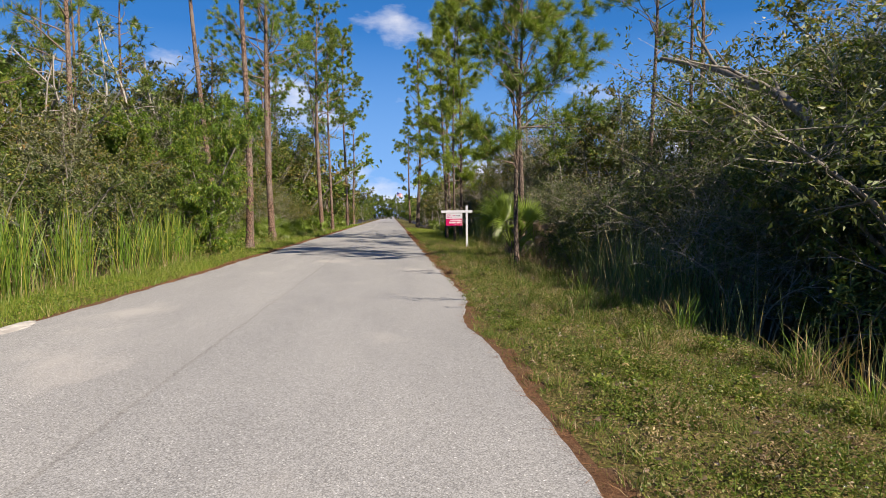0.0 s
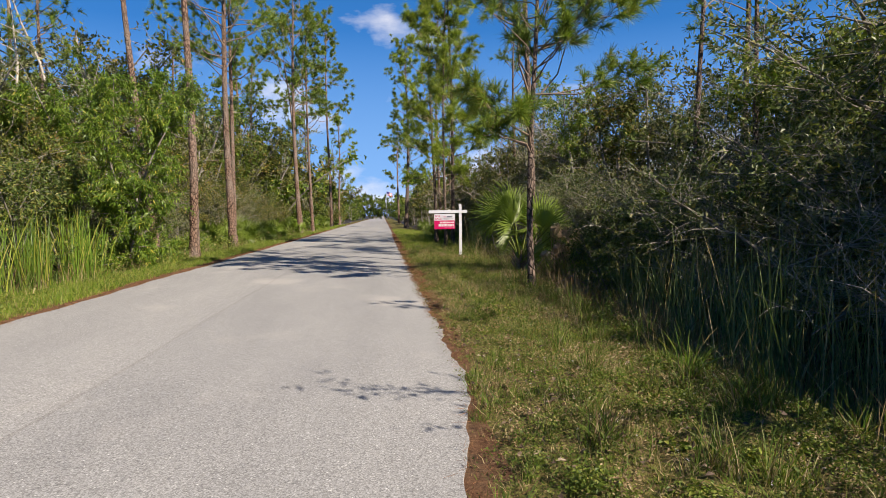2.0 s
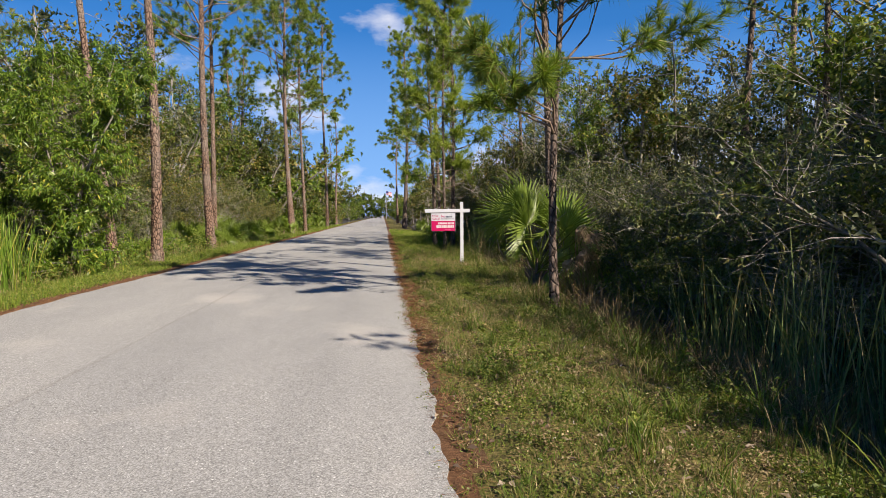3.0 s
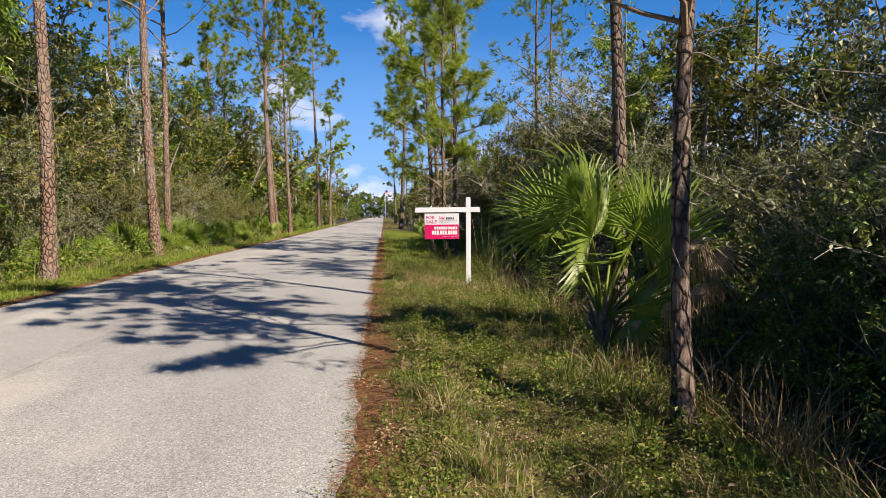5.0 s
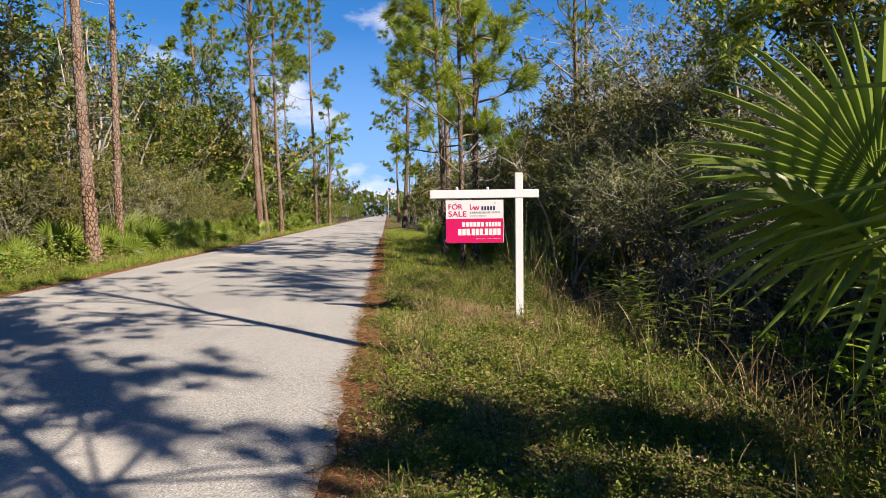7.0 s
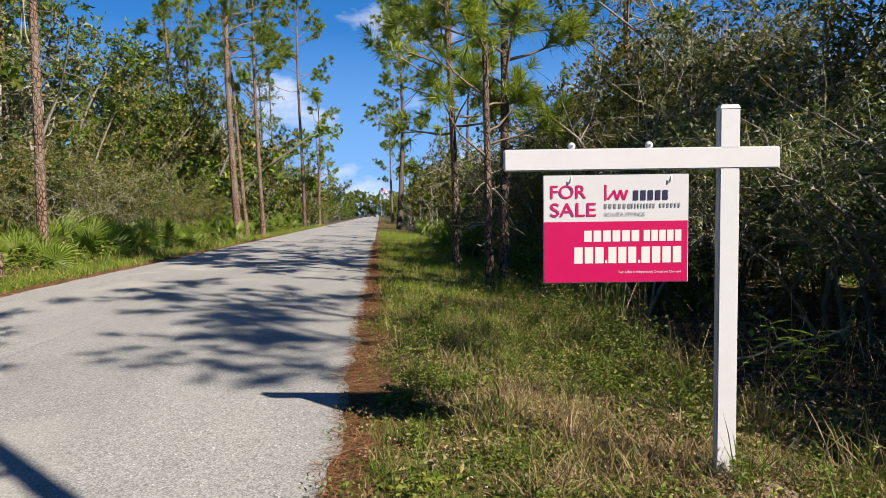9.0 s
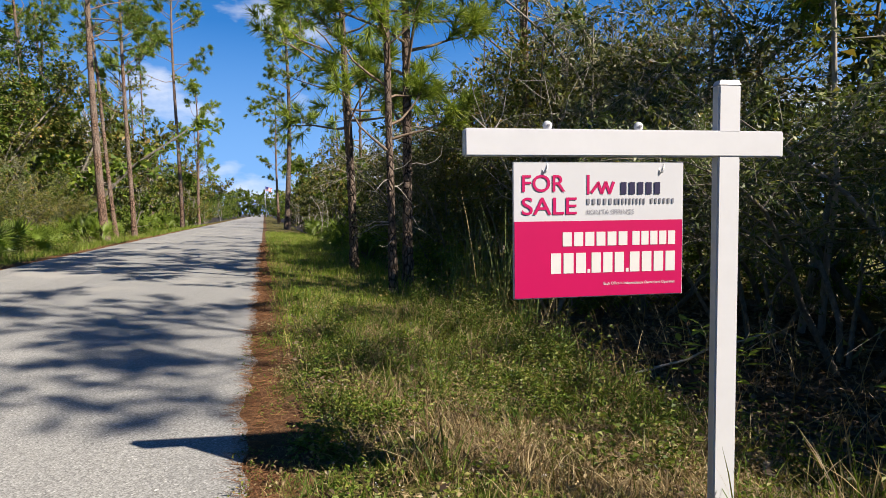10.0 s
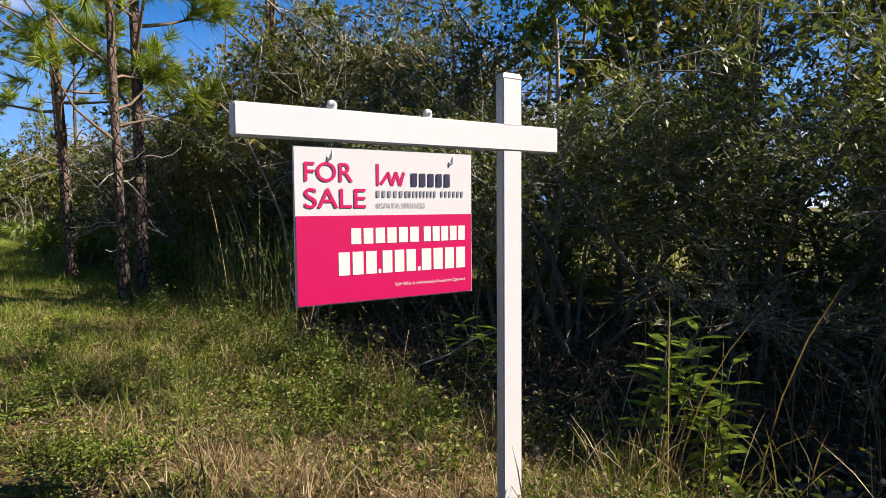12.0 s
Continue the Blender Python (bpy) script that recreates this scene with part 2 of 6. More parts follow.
M["leaf_olive"] = leaf_material("olive_leaf", [(0.0, (0.055, 0.07, 0.016)), (0.5, (0.12, 0.14, 0.03)), (0.85, (0.22, 0.21, 0.055)), (1.0, (0.28, 0.17, 0.06))], 0.5, 0.32, 0.3, 1.1)
M["leaf_grey"] = leaf_material("grey_green_leaf", [(0.0, (0.06, 0.075, 0.03)), (0.6, (0.13, 0.145, 0.065)), (1.0, (0.28, 0.27, 0.15))], 0.5, 0.25, 0.4, 0.9)
M["leaf_yellow"] = leaf_material("yellow_green_leaf", [(0.0, (0.10, 0.16, 0.02)), (0.6, (0.20, 0.28, 0.035)), (1.0, (0.42, 0.42, 0.06))], 0.35, 0.35, 0.5)
M["cattail"] = leaf_material("cattail_blade", [(0.0, (0.075, 0.15, 0.02)), (0.65, (0.16, 0.25, 0.03)), (0.86, (0.30, 0.30, 0.05)), (1.0, (0.40, 0.29, 0.12))], 0.45, 0.35)
M["cattail_dark"] = leaf_material("sedge_blade", [(0.0, (0.075, 0.12, 0.035)), (0.55, (0.15, 0.20, 0.07)), (0.85, (0.27, 0.24, 0.09)), (1.0, (0.40, 0.31, 0.17))], 0.45, 0.25)
M["grass"] = leaf_material("verge_grass_blade", [(0.0, (0.04, 0.08, 0.01)), (0.34, (0.085, 0.145, 0.016)), (0.55, (0.14, 0.185, 0.03)), (0.74, (0.21, 0.19, 0.07)), (0.88, (0.14, 0.09, 0.05)), (1.0, (0.38, 0.31, 0.19))], 0.55, 0.3, 0.3, 1.7)
M["grass_lush"] = leaf_material("lush_grass_blade", [(0.0, (0.075, 0.15, 0.014)), (0.4, (0.15, 0.235, 0.024)), (0.75, (0.24, 0.29, 0.045)), (1.0, (0.38, 0.32, 0.13))], 0.5, 0.35, 0.3, 0.9)
M["straw"] = leaf_material("dry_straw", [(0.0, (0.13, 0.08, 0.04)), (0.5, (0.27, 0.19, 0.095)), (1.0, (0.48, 0.39, 0.23))], 0.7, 0.2, 0.4, 0.9)
M["herb"] = leaf_material("weed_leaf", [(0.0, (0.055, 0.095, 0.012)), (0.5, (0.115, 0.16, 0.022)), (0.85, (0.20, 0.225, 0.045)), (1.0, (0.30, 0.23, 0.11))], 0.5, 0.3, 0.3, 0.9)
M["frond"] = leaf_material("palm_frond", [(0.0, (0.085, 0.14, 0.022)), (0.6, (0.18, 0.25, 0.045)), (0.93, (0.27, 0.32, 0.07)), (1.0, (0.38, 0.34, 0.10))], 0.38, 0.44, 0.4)
M["frond_dead"] = leaf_material("dead_palm_frond", [(0.0, (0.20, 0.13, 0.08)), (0.6, (0.36, 0.26, 0.17)), (1.0, (0.46, 0.37, 0.26))], 0.75, 0.15)
M["needle_litter"] = leaf_material("fallen_pine_needles", [(0.0, (0.10, 0.045, 0.02)), (0.5, (0.22, 0.095, 0.04)), (1.0, (0.36, 0.19, 0.09))], 0.8, 0.05)
M["litter"] = leaf_material("dead_leaf_litter", [(0.0, (0.05, 0.035, 0.025)), (0.6, (0.15, 0.10, 0.07)), (1.0, (0.34, 0.27, 0.20))], 0.7, 0.1)
M["flower"] = leaf_material("small_white_flower", [(0.0, (0.45, 0.43, 0.48)), (1.0, (0.62, 0.60, 0.64))], 0.6, 0.3)


def plain(name, col, rough=0.5, spec=0.4, wear=0.06, scale=14.0):
    m, nt, bsdf = material(name, rough, spec)
    n = noise_tex(nt, coords(nt), scale, 5, 0.6)
    c = mixc(nt, ramp(nt, n, [(0.35, (0, 0, 0)), (0.75, (1, 1, 1))]), col, tuple(v * (1 - wear) for v in col))
    nt.links.new(c, bsdf.inputs["Base Color"])
    bump(nt, bsdf, n, 0.08, 0.003)
    return m


M["sand"] = plain("pale_sand", (0.44, 0.42, 0.39), 0.95, 0.1, 0.4, 9.0)
M["dug_sand"] = plain("dug_brown_sand", (0.30, 0.23, 0.16), 0.95, 0.1, 0.6, 11.0)
M["white_vinyl"] = plain("white_vinyl", (0.52, 0.53, 0.575), 0.42, 0.4, 0.05)
M["sign_white"] = plain("sign_white", (0.495, 0.505, 0.55), 0.35, 0.4, 0.02)
M["magenta"] = plain("sign_magenta", (0.43, 0.003, 0.082), 0.38, 0.4, 0.05)
M["ink_magenta"] = plain("ink_magenta", (0.43, 0.003, 0.09), 0.4)
M["ink_navy"] = plain("ink_navy", (0.022, 0.02, 0.06), 0.4)
M["ink_grey"] = plain("ink_grey", (0.20, 0.20, 0.24), 0.4)
M["ink_white"] = plain("ink_white", (0.58, 0.58, 0.59), 0.4)
M["steel"], _nt, _b = material("galvanised_steel", 0.35)
_b.inputs["Metallic"].default_value = 1.0
_b.inputs["Base Color"].default_value = (0.5, 0.5, 0.5, 1)
M["flag_red"] = plain("flag_red", (0.5, 0.03, 0.04), 0.8)
M["flag_blue"] = plain("flag_blue", (0.03, 0.04, 0.18), 0.8)
M["flag_white"] = plain("flag_white", (0.75, 0.75, 0.75), 0.8)


def asphalt():
    m, nt, bsdf = material("worn_pale_asphalt", 0.88, 0.25)
    vec = coords(nt)
    tc = nt.nodes.new("ShaderNodeTexCoord")
    sep = nt.nodes.new("ShaderNodeSeparateXYZ")
    nt.links.new(tc.outputs["Object"], sep.inputs[0])
    vo = node(nt, "ShaderNodeTexVoronoi", Scale=120.0)
    nt.links.new(vec, vo.inputs["Vector"])
    chips = ramp(nt, vo.outputs["Color"], [(0.0, (0.18, 0.18, 0.18)), (0.45, (0.31, 0.308, 0.302)), (0.88, (0.42, 0.416, 0.41)), (0.96, (0.66, 0.655, 0.65)), (1.0, (0.75, 0.745, 0.74))])
    vo2 = node(nt, "ShaderNodeTexVoronoi", Scale=120.0)
    nt.links.new(vec, vo2.inputs["Vector"])
    gap = ramp(nt, vo2.outputs["Distance"], [(0.45, (1, 1, 1)), (0.9, (0.62, 0.61, 0.60))])
    col = mixc(nt, 1.0, chips, gap, "MULTIPLY")
    fine = noise_tex(nt, vec, 240.0, 3, 0.7)
    col = mixc(nt, 1.0, col, ramp(nt, fine, [(0.25, (0.80, 0.80, 0.80)), (0.75, (1.15, 1.15, 1.14))]), "MULTIPLY")
    big = noise_tex(nt, coords(nt, (1, 0.25, 1)), 0.9, 5, 0.6)
    col = mixc(nt, 1.0, col, ramp(nt, big, [(0.25, (0.80, 0.815, 0.84)), (0.55, (0.97, 0.985, 1.0)), (0.8, (1.08, 1.09, 1.09))]), "MULTIPLY")
    # dusty, paler strips where wheels and sand have rubbed the stone
    sand = noise_tex(nt, coords(nt, (0.55, 0.35, 1)), 1.1, 4, 0.5)
    col = mixc(nt, ramp(nt, sand, [(0.57, (0, 0, 0)), (0.68, (0.5, 0.5, 0.5))]), col, (0.42, 0.40, 0.375))
    # the paving joint, a thin wandering dark line along the road
    wob = noise_tex(nt, coords(nt, (0, 0.5, 0)), 1.0, 4, 0.6)
    ln = nt.nodes.new("ShaderNodeMath")
    ln.operation = "MULTIPLY_ADD"
    nt.links.new(wob, ln.inputs[0])
    ln.inputs[1].default_value = 0.10
    nt.links.new(sep.outputs["X"], ln.inputs[2])
    ab = nt.nodes.new("ShaderNodeMath")
    ab.operation = "ADD"
    nt.links.new(ln.outputs[0], ab.inputs[0])
    ab.inputs[1].default_value = 0.97
    a2 = nt.nodes.new("ShaderNodeMath")
    a2.operation = "ABSOLUTE"
    nt.links.new(ab.outputs[0], a2.inputs[0])
    joint = ramp(nt, a2.outputs[0], [(0.0, (0.83, 0.82, 0.81)), (0.012, (0.90, 0.89, 0.88)), (0.03, (1, 1, 1))])
    col = mixc(nt, 1.0, col, joint, "MULTIPLY")
    lane = ramp(nt, ab.outputs[0], [(0.0, (1.05, 1.045, 1.035)), (0.02, (0.985, 0.985, 0.985))])
    col = mixc(nt, 1.0, col, lane, "MULTIPLY")
    # scattered dark pits and stains
    st = noise_tex(nt, coords(nt, (1.0, 2.2, 1)), 1.7, 6, 0.72)
    col = mixc(nt, ramp(nt, st, [(0.69, (0, 0, 0)), (0.76, (0.6, 0.6, 0.6))]), col, (0.13, 0.12, 0.11))
    nt.links.new(col, bsdf.inputs["Base Color"])
    hh = mixc(nt, 0.5, vo2.outputs["Distance"], fine)
    bump(nt, bsdf, hh, 0.4, 0.004)
    return m


M["asphalt"] = asphalt()


def soil():
    m, nt, bsdf = material("verge_soil_and_thatch", 0.95, 0.1)
    vec = coords(nt)
    a = noise_tex(nt, vec, 1.3, 6, 0.65)
    b = noise_tex(nt, vec, 38.0, 6, 0.7)
    vo = node(nt, "ShaderNodeTexVoronoi", Scale=55.0)
    nt.links.new(vec, vo.inputs["Vector"])
    bits = ramp(nt, vo.outputs["Color"], [(0.15, (0.07, 0.05, 0.03)), (0.4, (0.10, 0.12, 0.03)), (0.62, (0.17, 0.17, 0.05)), (0.8, (0.27, 0.21, 0.10)), (1.0, (0.36, 0.29, 0.18))])
    col = ramp(nt, a, [(0.30, (0.07, 0.048, 0.03)), (0.46, (0.10, 0.08, 0.035)), (0.60, (0.105, 0.10, 0.035)), (0.75, (0.25, 0.19, 0.11))])
    col = mixc(nt, 0.6, col, bits)
    col = mixc(nt, 1.0, col, ramp(nt, b, [(0.3, (0.45, 0.45, 0.45)), (0.7, (1.35, 1.3, 1.2))]), "MULTIPLY")
    nt.links.new(col, bsdf.inputs["Base Color"])
    bump(nt, bsdf, b, 0.9, 0.03)
    return m


M["soil"] = soil()


def mud():
    m, nt, bsdf = material("wet_black_ditch_mud", 0.55, 0.35)
    vec = coords(nt)
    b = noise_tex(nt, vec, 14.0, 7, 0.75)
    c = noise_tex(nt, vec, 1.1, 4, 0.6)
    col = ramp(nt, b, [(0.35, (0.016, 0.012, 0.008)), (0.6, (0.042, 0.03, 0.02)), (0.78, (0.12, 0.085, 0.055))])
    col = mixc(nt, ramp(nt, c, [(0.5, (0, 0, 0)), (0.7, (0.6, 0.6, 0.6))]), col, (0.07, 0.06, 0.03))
    nt.links.new(col, bsdf.inputs["Base Color"])
    bump(nt, bsdf, b, 0.8, 0.05)
    return m


M["mud"] = mud()


def needle_ground():
    m, nt, bsdf = material("red_brown_needle_duff", 0.95, 0.08)
    a = noise_tex(nt, coords(nt), 60.0, 6, 0.75)
    b = noise_tex(nt, coords(nt), 3.0, 4, 0.6)
    col = ramp(nt, a, [(0.3, (0.06, 0.033, 0.02)), (0.55, (0.15, 0.08, 0.045)), (0.75, (0.27, 0.165, 0.10))])
    col = mixc(nt, ramp(nt, b, [(0.45, (0, 0, 0)), (0.7, (0.7, 0.7, 0.7))]), col, (0.13, 0.09, 0.055))
    nt.links.new(col, bsdf.inputs["Base Color"])
    bump(nt, bsdf, a, 0.8, 0.02)
    return m


M["duff"] = needle_ground()
M["meadow"] = plain("dry_meadow_ground", (0.20, 0.19, 0.07), 0.95, 0.1, 0.5, 1.5)


# ---- the ground and the road ----
def smooth(a, b, x):
    t = np.clip((np.asarray(x, float) - a) / (b - a), 0, 1)
    return t * t * (3 - 2 * t)


def wave(x, y):
    return (np.sin(x * 1.7 + y * 0.6) * np.sin(y * 1.1 - x * 0.4) + 0.6 * np.sin(x * 3.9 - y * 2.3) + 0.4 * np.sin(y * 5.1 + x * 4.2)) / 2


def right_edge(y):
    y = np.asarray(y, float)
    return 1.69 - 0.17 * (1 - smooth(8.6, 10.4, y)) + 0.10 * np.exp(-((y - 8.2) / 0.7) ** 2) * -1 + (0.35 + 0.65 * smooth(8, 12, y)) * (0.022 * np.sin(y * 3.1) + 0.015 * np.sin(y * 7.7 + 1) + 0.012 * np.sin(y * 17.3))


def left_edge(y):
    y = np.asarray(y, float)
    return -3.52 + 0.03 * np.sin(y * 0.9) + 0.02 * np.sin(y * 4.3) - 0.18 * np.exp(-((y - 8.0) / 1.6) ** 2)


def height(x, y):
    """The ground: shoulders almost level with the road, a ditch on either side, level woods beyond."""
    x, y = np.asarray(x, float), np.asarray(y, float)
    deep = 0.72 - 0.40 * smooth(14.5, 20, y)
    r = -0.008 - 0.11 * smooth(1.9, 3.7, x) - deep * smooth(3.7, 5.4, x) + (deep - 0.05) * smooth(9.0, 12.5, x)
    l = -0.02 - 0.08 * smooth(-3.9, -5.2, x) - 0.32 * smooth(-5.2, -6.8, x) + 0.30 * smooth(-8.0, -10.5, x)
    h = np.where(x > -1, r, l)
    off = np.maximum(smooth(right_edge(y), right_edge(y) + 0.5, x), smooth(-3.6, -4.1, x))
    h = h + off * (0.03 * wave(x * 1.3, y * 1.3) + 0.022 * wave(x * 4.1 + 2, y * 3.7))
    h = np.where((x > -3.4) & (x < 1.4), -0.06, h)
    h = h + 0.10 * np.exp(-((x - 4.24) ** 2 + (y - 19.6) ** 2) / 0.8)
    h = h + 0.05 * np.exp(-((x - 3.5) ** 2 + (y - 23.8) ** 2) / 0.12)
    return h


def axis(*spans):
    out = []
    for a, b, step in spans:
        out += list(np.arange(a, b, step))
    return np.array(out + [spans[-1][1]])


def sheet(name, xs, ys, z):
    X, Y = np.meshgrid(xs, ys)
    V = np.stack([X, Y, z(X, Y)], -1).reshape(-1, 3)
    n, mrows = len(xs), len(ys)
    i = (np.arange(mrows - 1)[:, None] * n + np.arange(n - 1)[None, :]).ravel()
    F = np.stack([i, i + 1, i + n + 1, i + n], 1)
    return mesh_np(name, V, F, True)


xs = axis((-900, -100, 200), (-100, -20, 10), (-20, -7, 1.0), (-7, -3, 0.2), (-3, 1.2, 1.4), (1.2, 6, 0.1), (6, 13, 0.5), (13, 30, 3), (30, 100, 10), (100, 900, 200))
ys = axis((-900, -60, 210), (-60, -4, 4), (-4, 2, 0.5), (2, 36, 0.22), (36, 60, 0.6), (60, 140, 4), (140, 400, 20), (400, 1200, 200))
ground_me = sheet("ground", xs, ys, height)
for k in ("soil", "mud", "duff", "meadow"):
    ground_me.materials.append(M[k])
cen = np.empty(len(ground_me.polygons) * 3, dtype=np.float32)
ground_me.polygons.foreach_get("center", cen)
cen = cen.reshape(-1, 3)
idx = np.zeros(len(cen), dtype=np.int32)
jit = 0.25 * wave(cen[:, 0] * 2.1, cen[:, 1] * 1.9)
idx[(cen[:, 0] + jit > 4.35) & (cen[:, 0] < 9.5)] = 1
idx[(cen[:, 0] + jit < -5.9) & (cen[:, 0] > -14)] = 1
idx[(cen[:, 0] > 13) | (cen[:, 0] < -40)] = 3
nb = 0.13 + 0.16 * smooth(11, 17, cen[:, 1]) + 0.06 * np.sin(cen[:, 1] * 2.3)
idx[(cen[:, 0] > 1.2) & (cen[:, 0] < right_edge(cen[:, 1]) + nb)] = 2
idx[(cen[:, 0] < -3.2) & (cen[:, 0] > -3.72 - 0.28 * smooth(12, 20, cen[:, 1]))] = 2
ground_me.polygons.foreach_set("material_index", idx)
ground = piece("ground", ground_me, None)
tagged(ground, "weedy verge soil falling into dark muddy ditches", "ground", kind="structure")

ry = axis((-60, 0, 3), (0, 40, 0.08), (40, 80, 0.5), (80, 700, 5))
cols = 9
le, re = left_edge(ry), right_edge(ry)
fr = np.linspace(0, 1, cols)
RX = le[:, None] + (re - le)[:, None] * fr[None, :]
crown = 0.035 * (1 - (2 * fr - 1) ** 2)[None, :] * np.ones_like(RX)
top = np.stack([RX, np.repeat(ry[:, None], cols, 1), crown], -1)
low_l, low_r = top[:, :1].copy(), top[:, -1:].copy()
low_l[..., 2], low_r[..., 2] = -0.09, -0.09
low_l[..., 0] -= 0.03
low_r[..., 0] += 0.03
grid = np.concatenate([low_l, top, low_r], 1)
n = cols + 2
i = (np.arange(len(ry) - 1)[:, None] * n + np.arange(n - 1)[None, :]).ravel()
road = piece("road", mesh_np("road", grid.reshape(-1, 3), np.stack([i, i + 1, i + n + 1, i + n], 1)), M["asphalt"])
tagged(road, "straight pale grey worn asphalt lane with ragged edges", "road", kind="structure")


# ---- plants ----
def bend_path(p0, d, length, n, rng, wander=0.25, up=0.0, sag=0.0):
    """A crooked line from p0 along d; up turns it towards the light, sag towards the ground."""
    pts, d = [np.array(p0, float)], np.array(d, float)
    for k in range(n):
        d = d + rng.normal(size=3) * wander + np.array([0, 0, up - sag * k / n])
        d /= np.linalg.norm(d)
        pts.append(pts[-1] + d * length / n)
    return np.array(pts)


def woody_plant(seed, tall, wide, stems, limbs, twigs, leaf_n, leaf, width, stem_r=0.03, low=0.15, arch=0.25, bare=0.0, droop=0.2, stem_sides=5, shown=0.4, simple=False):
    """Stems, limbs and twigs with leaves along the twigs. Returns the meshes of wood, twigs and leaves."""
    rng = np.random.default_rng(seed)
    main, wood, tw, ends = [], [], [], []
    for s in range(stems):
        a = rng.uniform(0, 2 * np.pi)
        out = rng.uniform(0.15, 1.0) * wide / tall
        d = np.array([np.cos(a) * out, np.sin(a) * out, 1.0])
        d /= np.linalg.norm(d)
        base = np.array([np.cos(a), np.sin(a), 0]) * rng.uniform(0.0, 0.16) * wide
        L = tall * rng.uniform(0.75, 1.02)
        p = bend_path(base, d, L, 7, rng, 0.13, 0.02, arch)
        r = stem_r * rng.uniform(0.7, 1.2)
        main.append((p, np.linspace(r, r * 0.25, 8)))
        for q in range(limbs):
            f = rng.uniform(low, 1.0)
            k = min(int(f * 7), 6)
            o = p[k] + (p[k + 1] - p[k]) * (f * 7 - k)
            b = rng.uniform(0, 2 * np.pi)
            d2 = np.array([np.cos(b), np.sin(b), rng.uniform(-0.15, 0.7)])
            L2 = wide * rng.uniform(0.3, 0.75) * (1.15 - 0.55 * f)
            p2 = bend_path(o, d2 / np.linalg.norm(d2), L2, 4, rng, 0.22, 0.05, 0.1)
            r2 = r * (1 - 0.7 * f) * 0.5
            wood.append((p2, np.linspace(max(r2, 0.006), 0.003, 5)))
            for w in range(twigs):
                k2 = rng.integers(0, 4)
                o3 = p2[k2] + (p2[k2 + 1] - p2[k2]) * rng.random()
                d3 = unit(unit(p2[k2 + 1] - p2[k2]) + rng.normal(size=3) * 0.55)
                p3 = bend_path(o3, d3, rng.uniform(0.25, 0.6) * wide * 0.4, 2, rng, 0.25)
                if rng.random() < max(shown, bare):
                    tw.append((p3, np.array([0.004, 0.003, 0.0015])))
                if rng.random() > bare:
                    ends.append(p3)
    E3 = np.array(ends)
    which = rng.integers(0, len(E3), leaf_n)
    f = rng.uniform(0.1, 2, leaf_n)
    k = np.minimum(f.astype(int), 1)
    o = E3[which, k] + (E3[which, k + 1] - E3[which, k]) * (f - k)[:, None]
    along = unit(E3[which, k + 1] - E3[which, k])
    D = unit(along * 0.7 + rng.normal(size=(leaf_n, 3)) * 0.75)
    o = o + rng.normal(size=o.shape) * 0.03
    LV, LF = leaves(o, D, leaf, width, rng, 0.2, droop, simple)
    V1, F1 = tubes(wood, 4 if stem_sides > 4 else 3)
    V2, F2 = tubes(tw, 3)
    return [mesh_np("stem", *tubes([b], stem_sides), True) for b in main], mesh_np("branchwork", V1, F1, True), mesh_np("twigwork", V2, F2), mesh_np("foliage", LV, LF)


def plant_kind(name, meshes, mats, label, category, group):
    """A plant with its parts at the origin; it is moved to its place or copied there."""
    ob = empty(name, Matrix())
    stems, branches, twigs, crown = meshes
    for me in stems:
        piece("stem", me, mats[0], ob)
    piece("branchwork", branches, mats[0], ob, kind="stuff")
    piece("twigwork", twigs, mats[1], ob, kind="stuff")
    piece("crown", crown, mats[2], ob, kind="stuff")
    return tagged(ob, label, category, group)


PLACED = {}


def put(kind, x, y, scale=1.0, turn=0.0, z=None, stretch=1.0, tilt=0.0):
    """First use moves the plant itself, later ones copy it."""
    z = float(height(x, y)) - 0.03 if z is None else z
    m = pose(x, y, z, tilt, 0, turn)
    sc = Matrix.Diagonal((scale, scale, scale * stretch, 1))
    if kind not in PLACED:
        PLACED[kind] = kind
        kind.matrix_basis = m @ sc
        return kind
    ob = copy_thing(kind, m)
    ob.scale = (scale, scale, scale * stretch)
    return ob


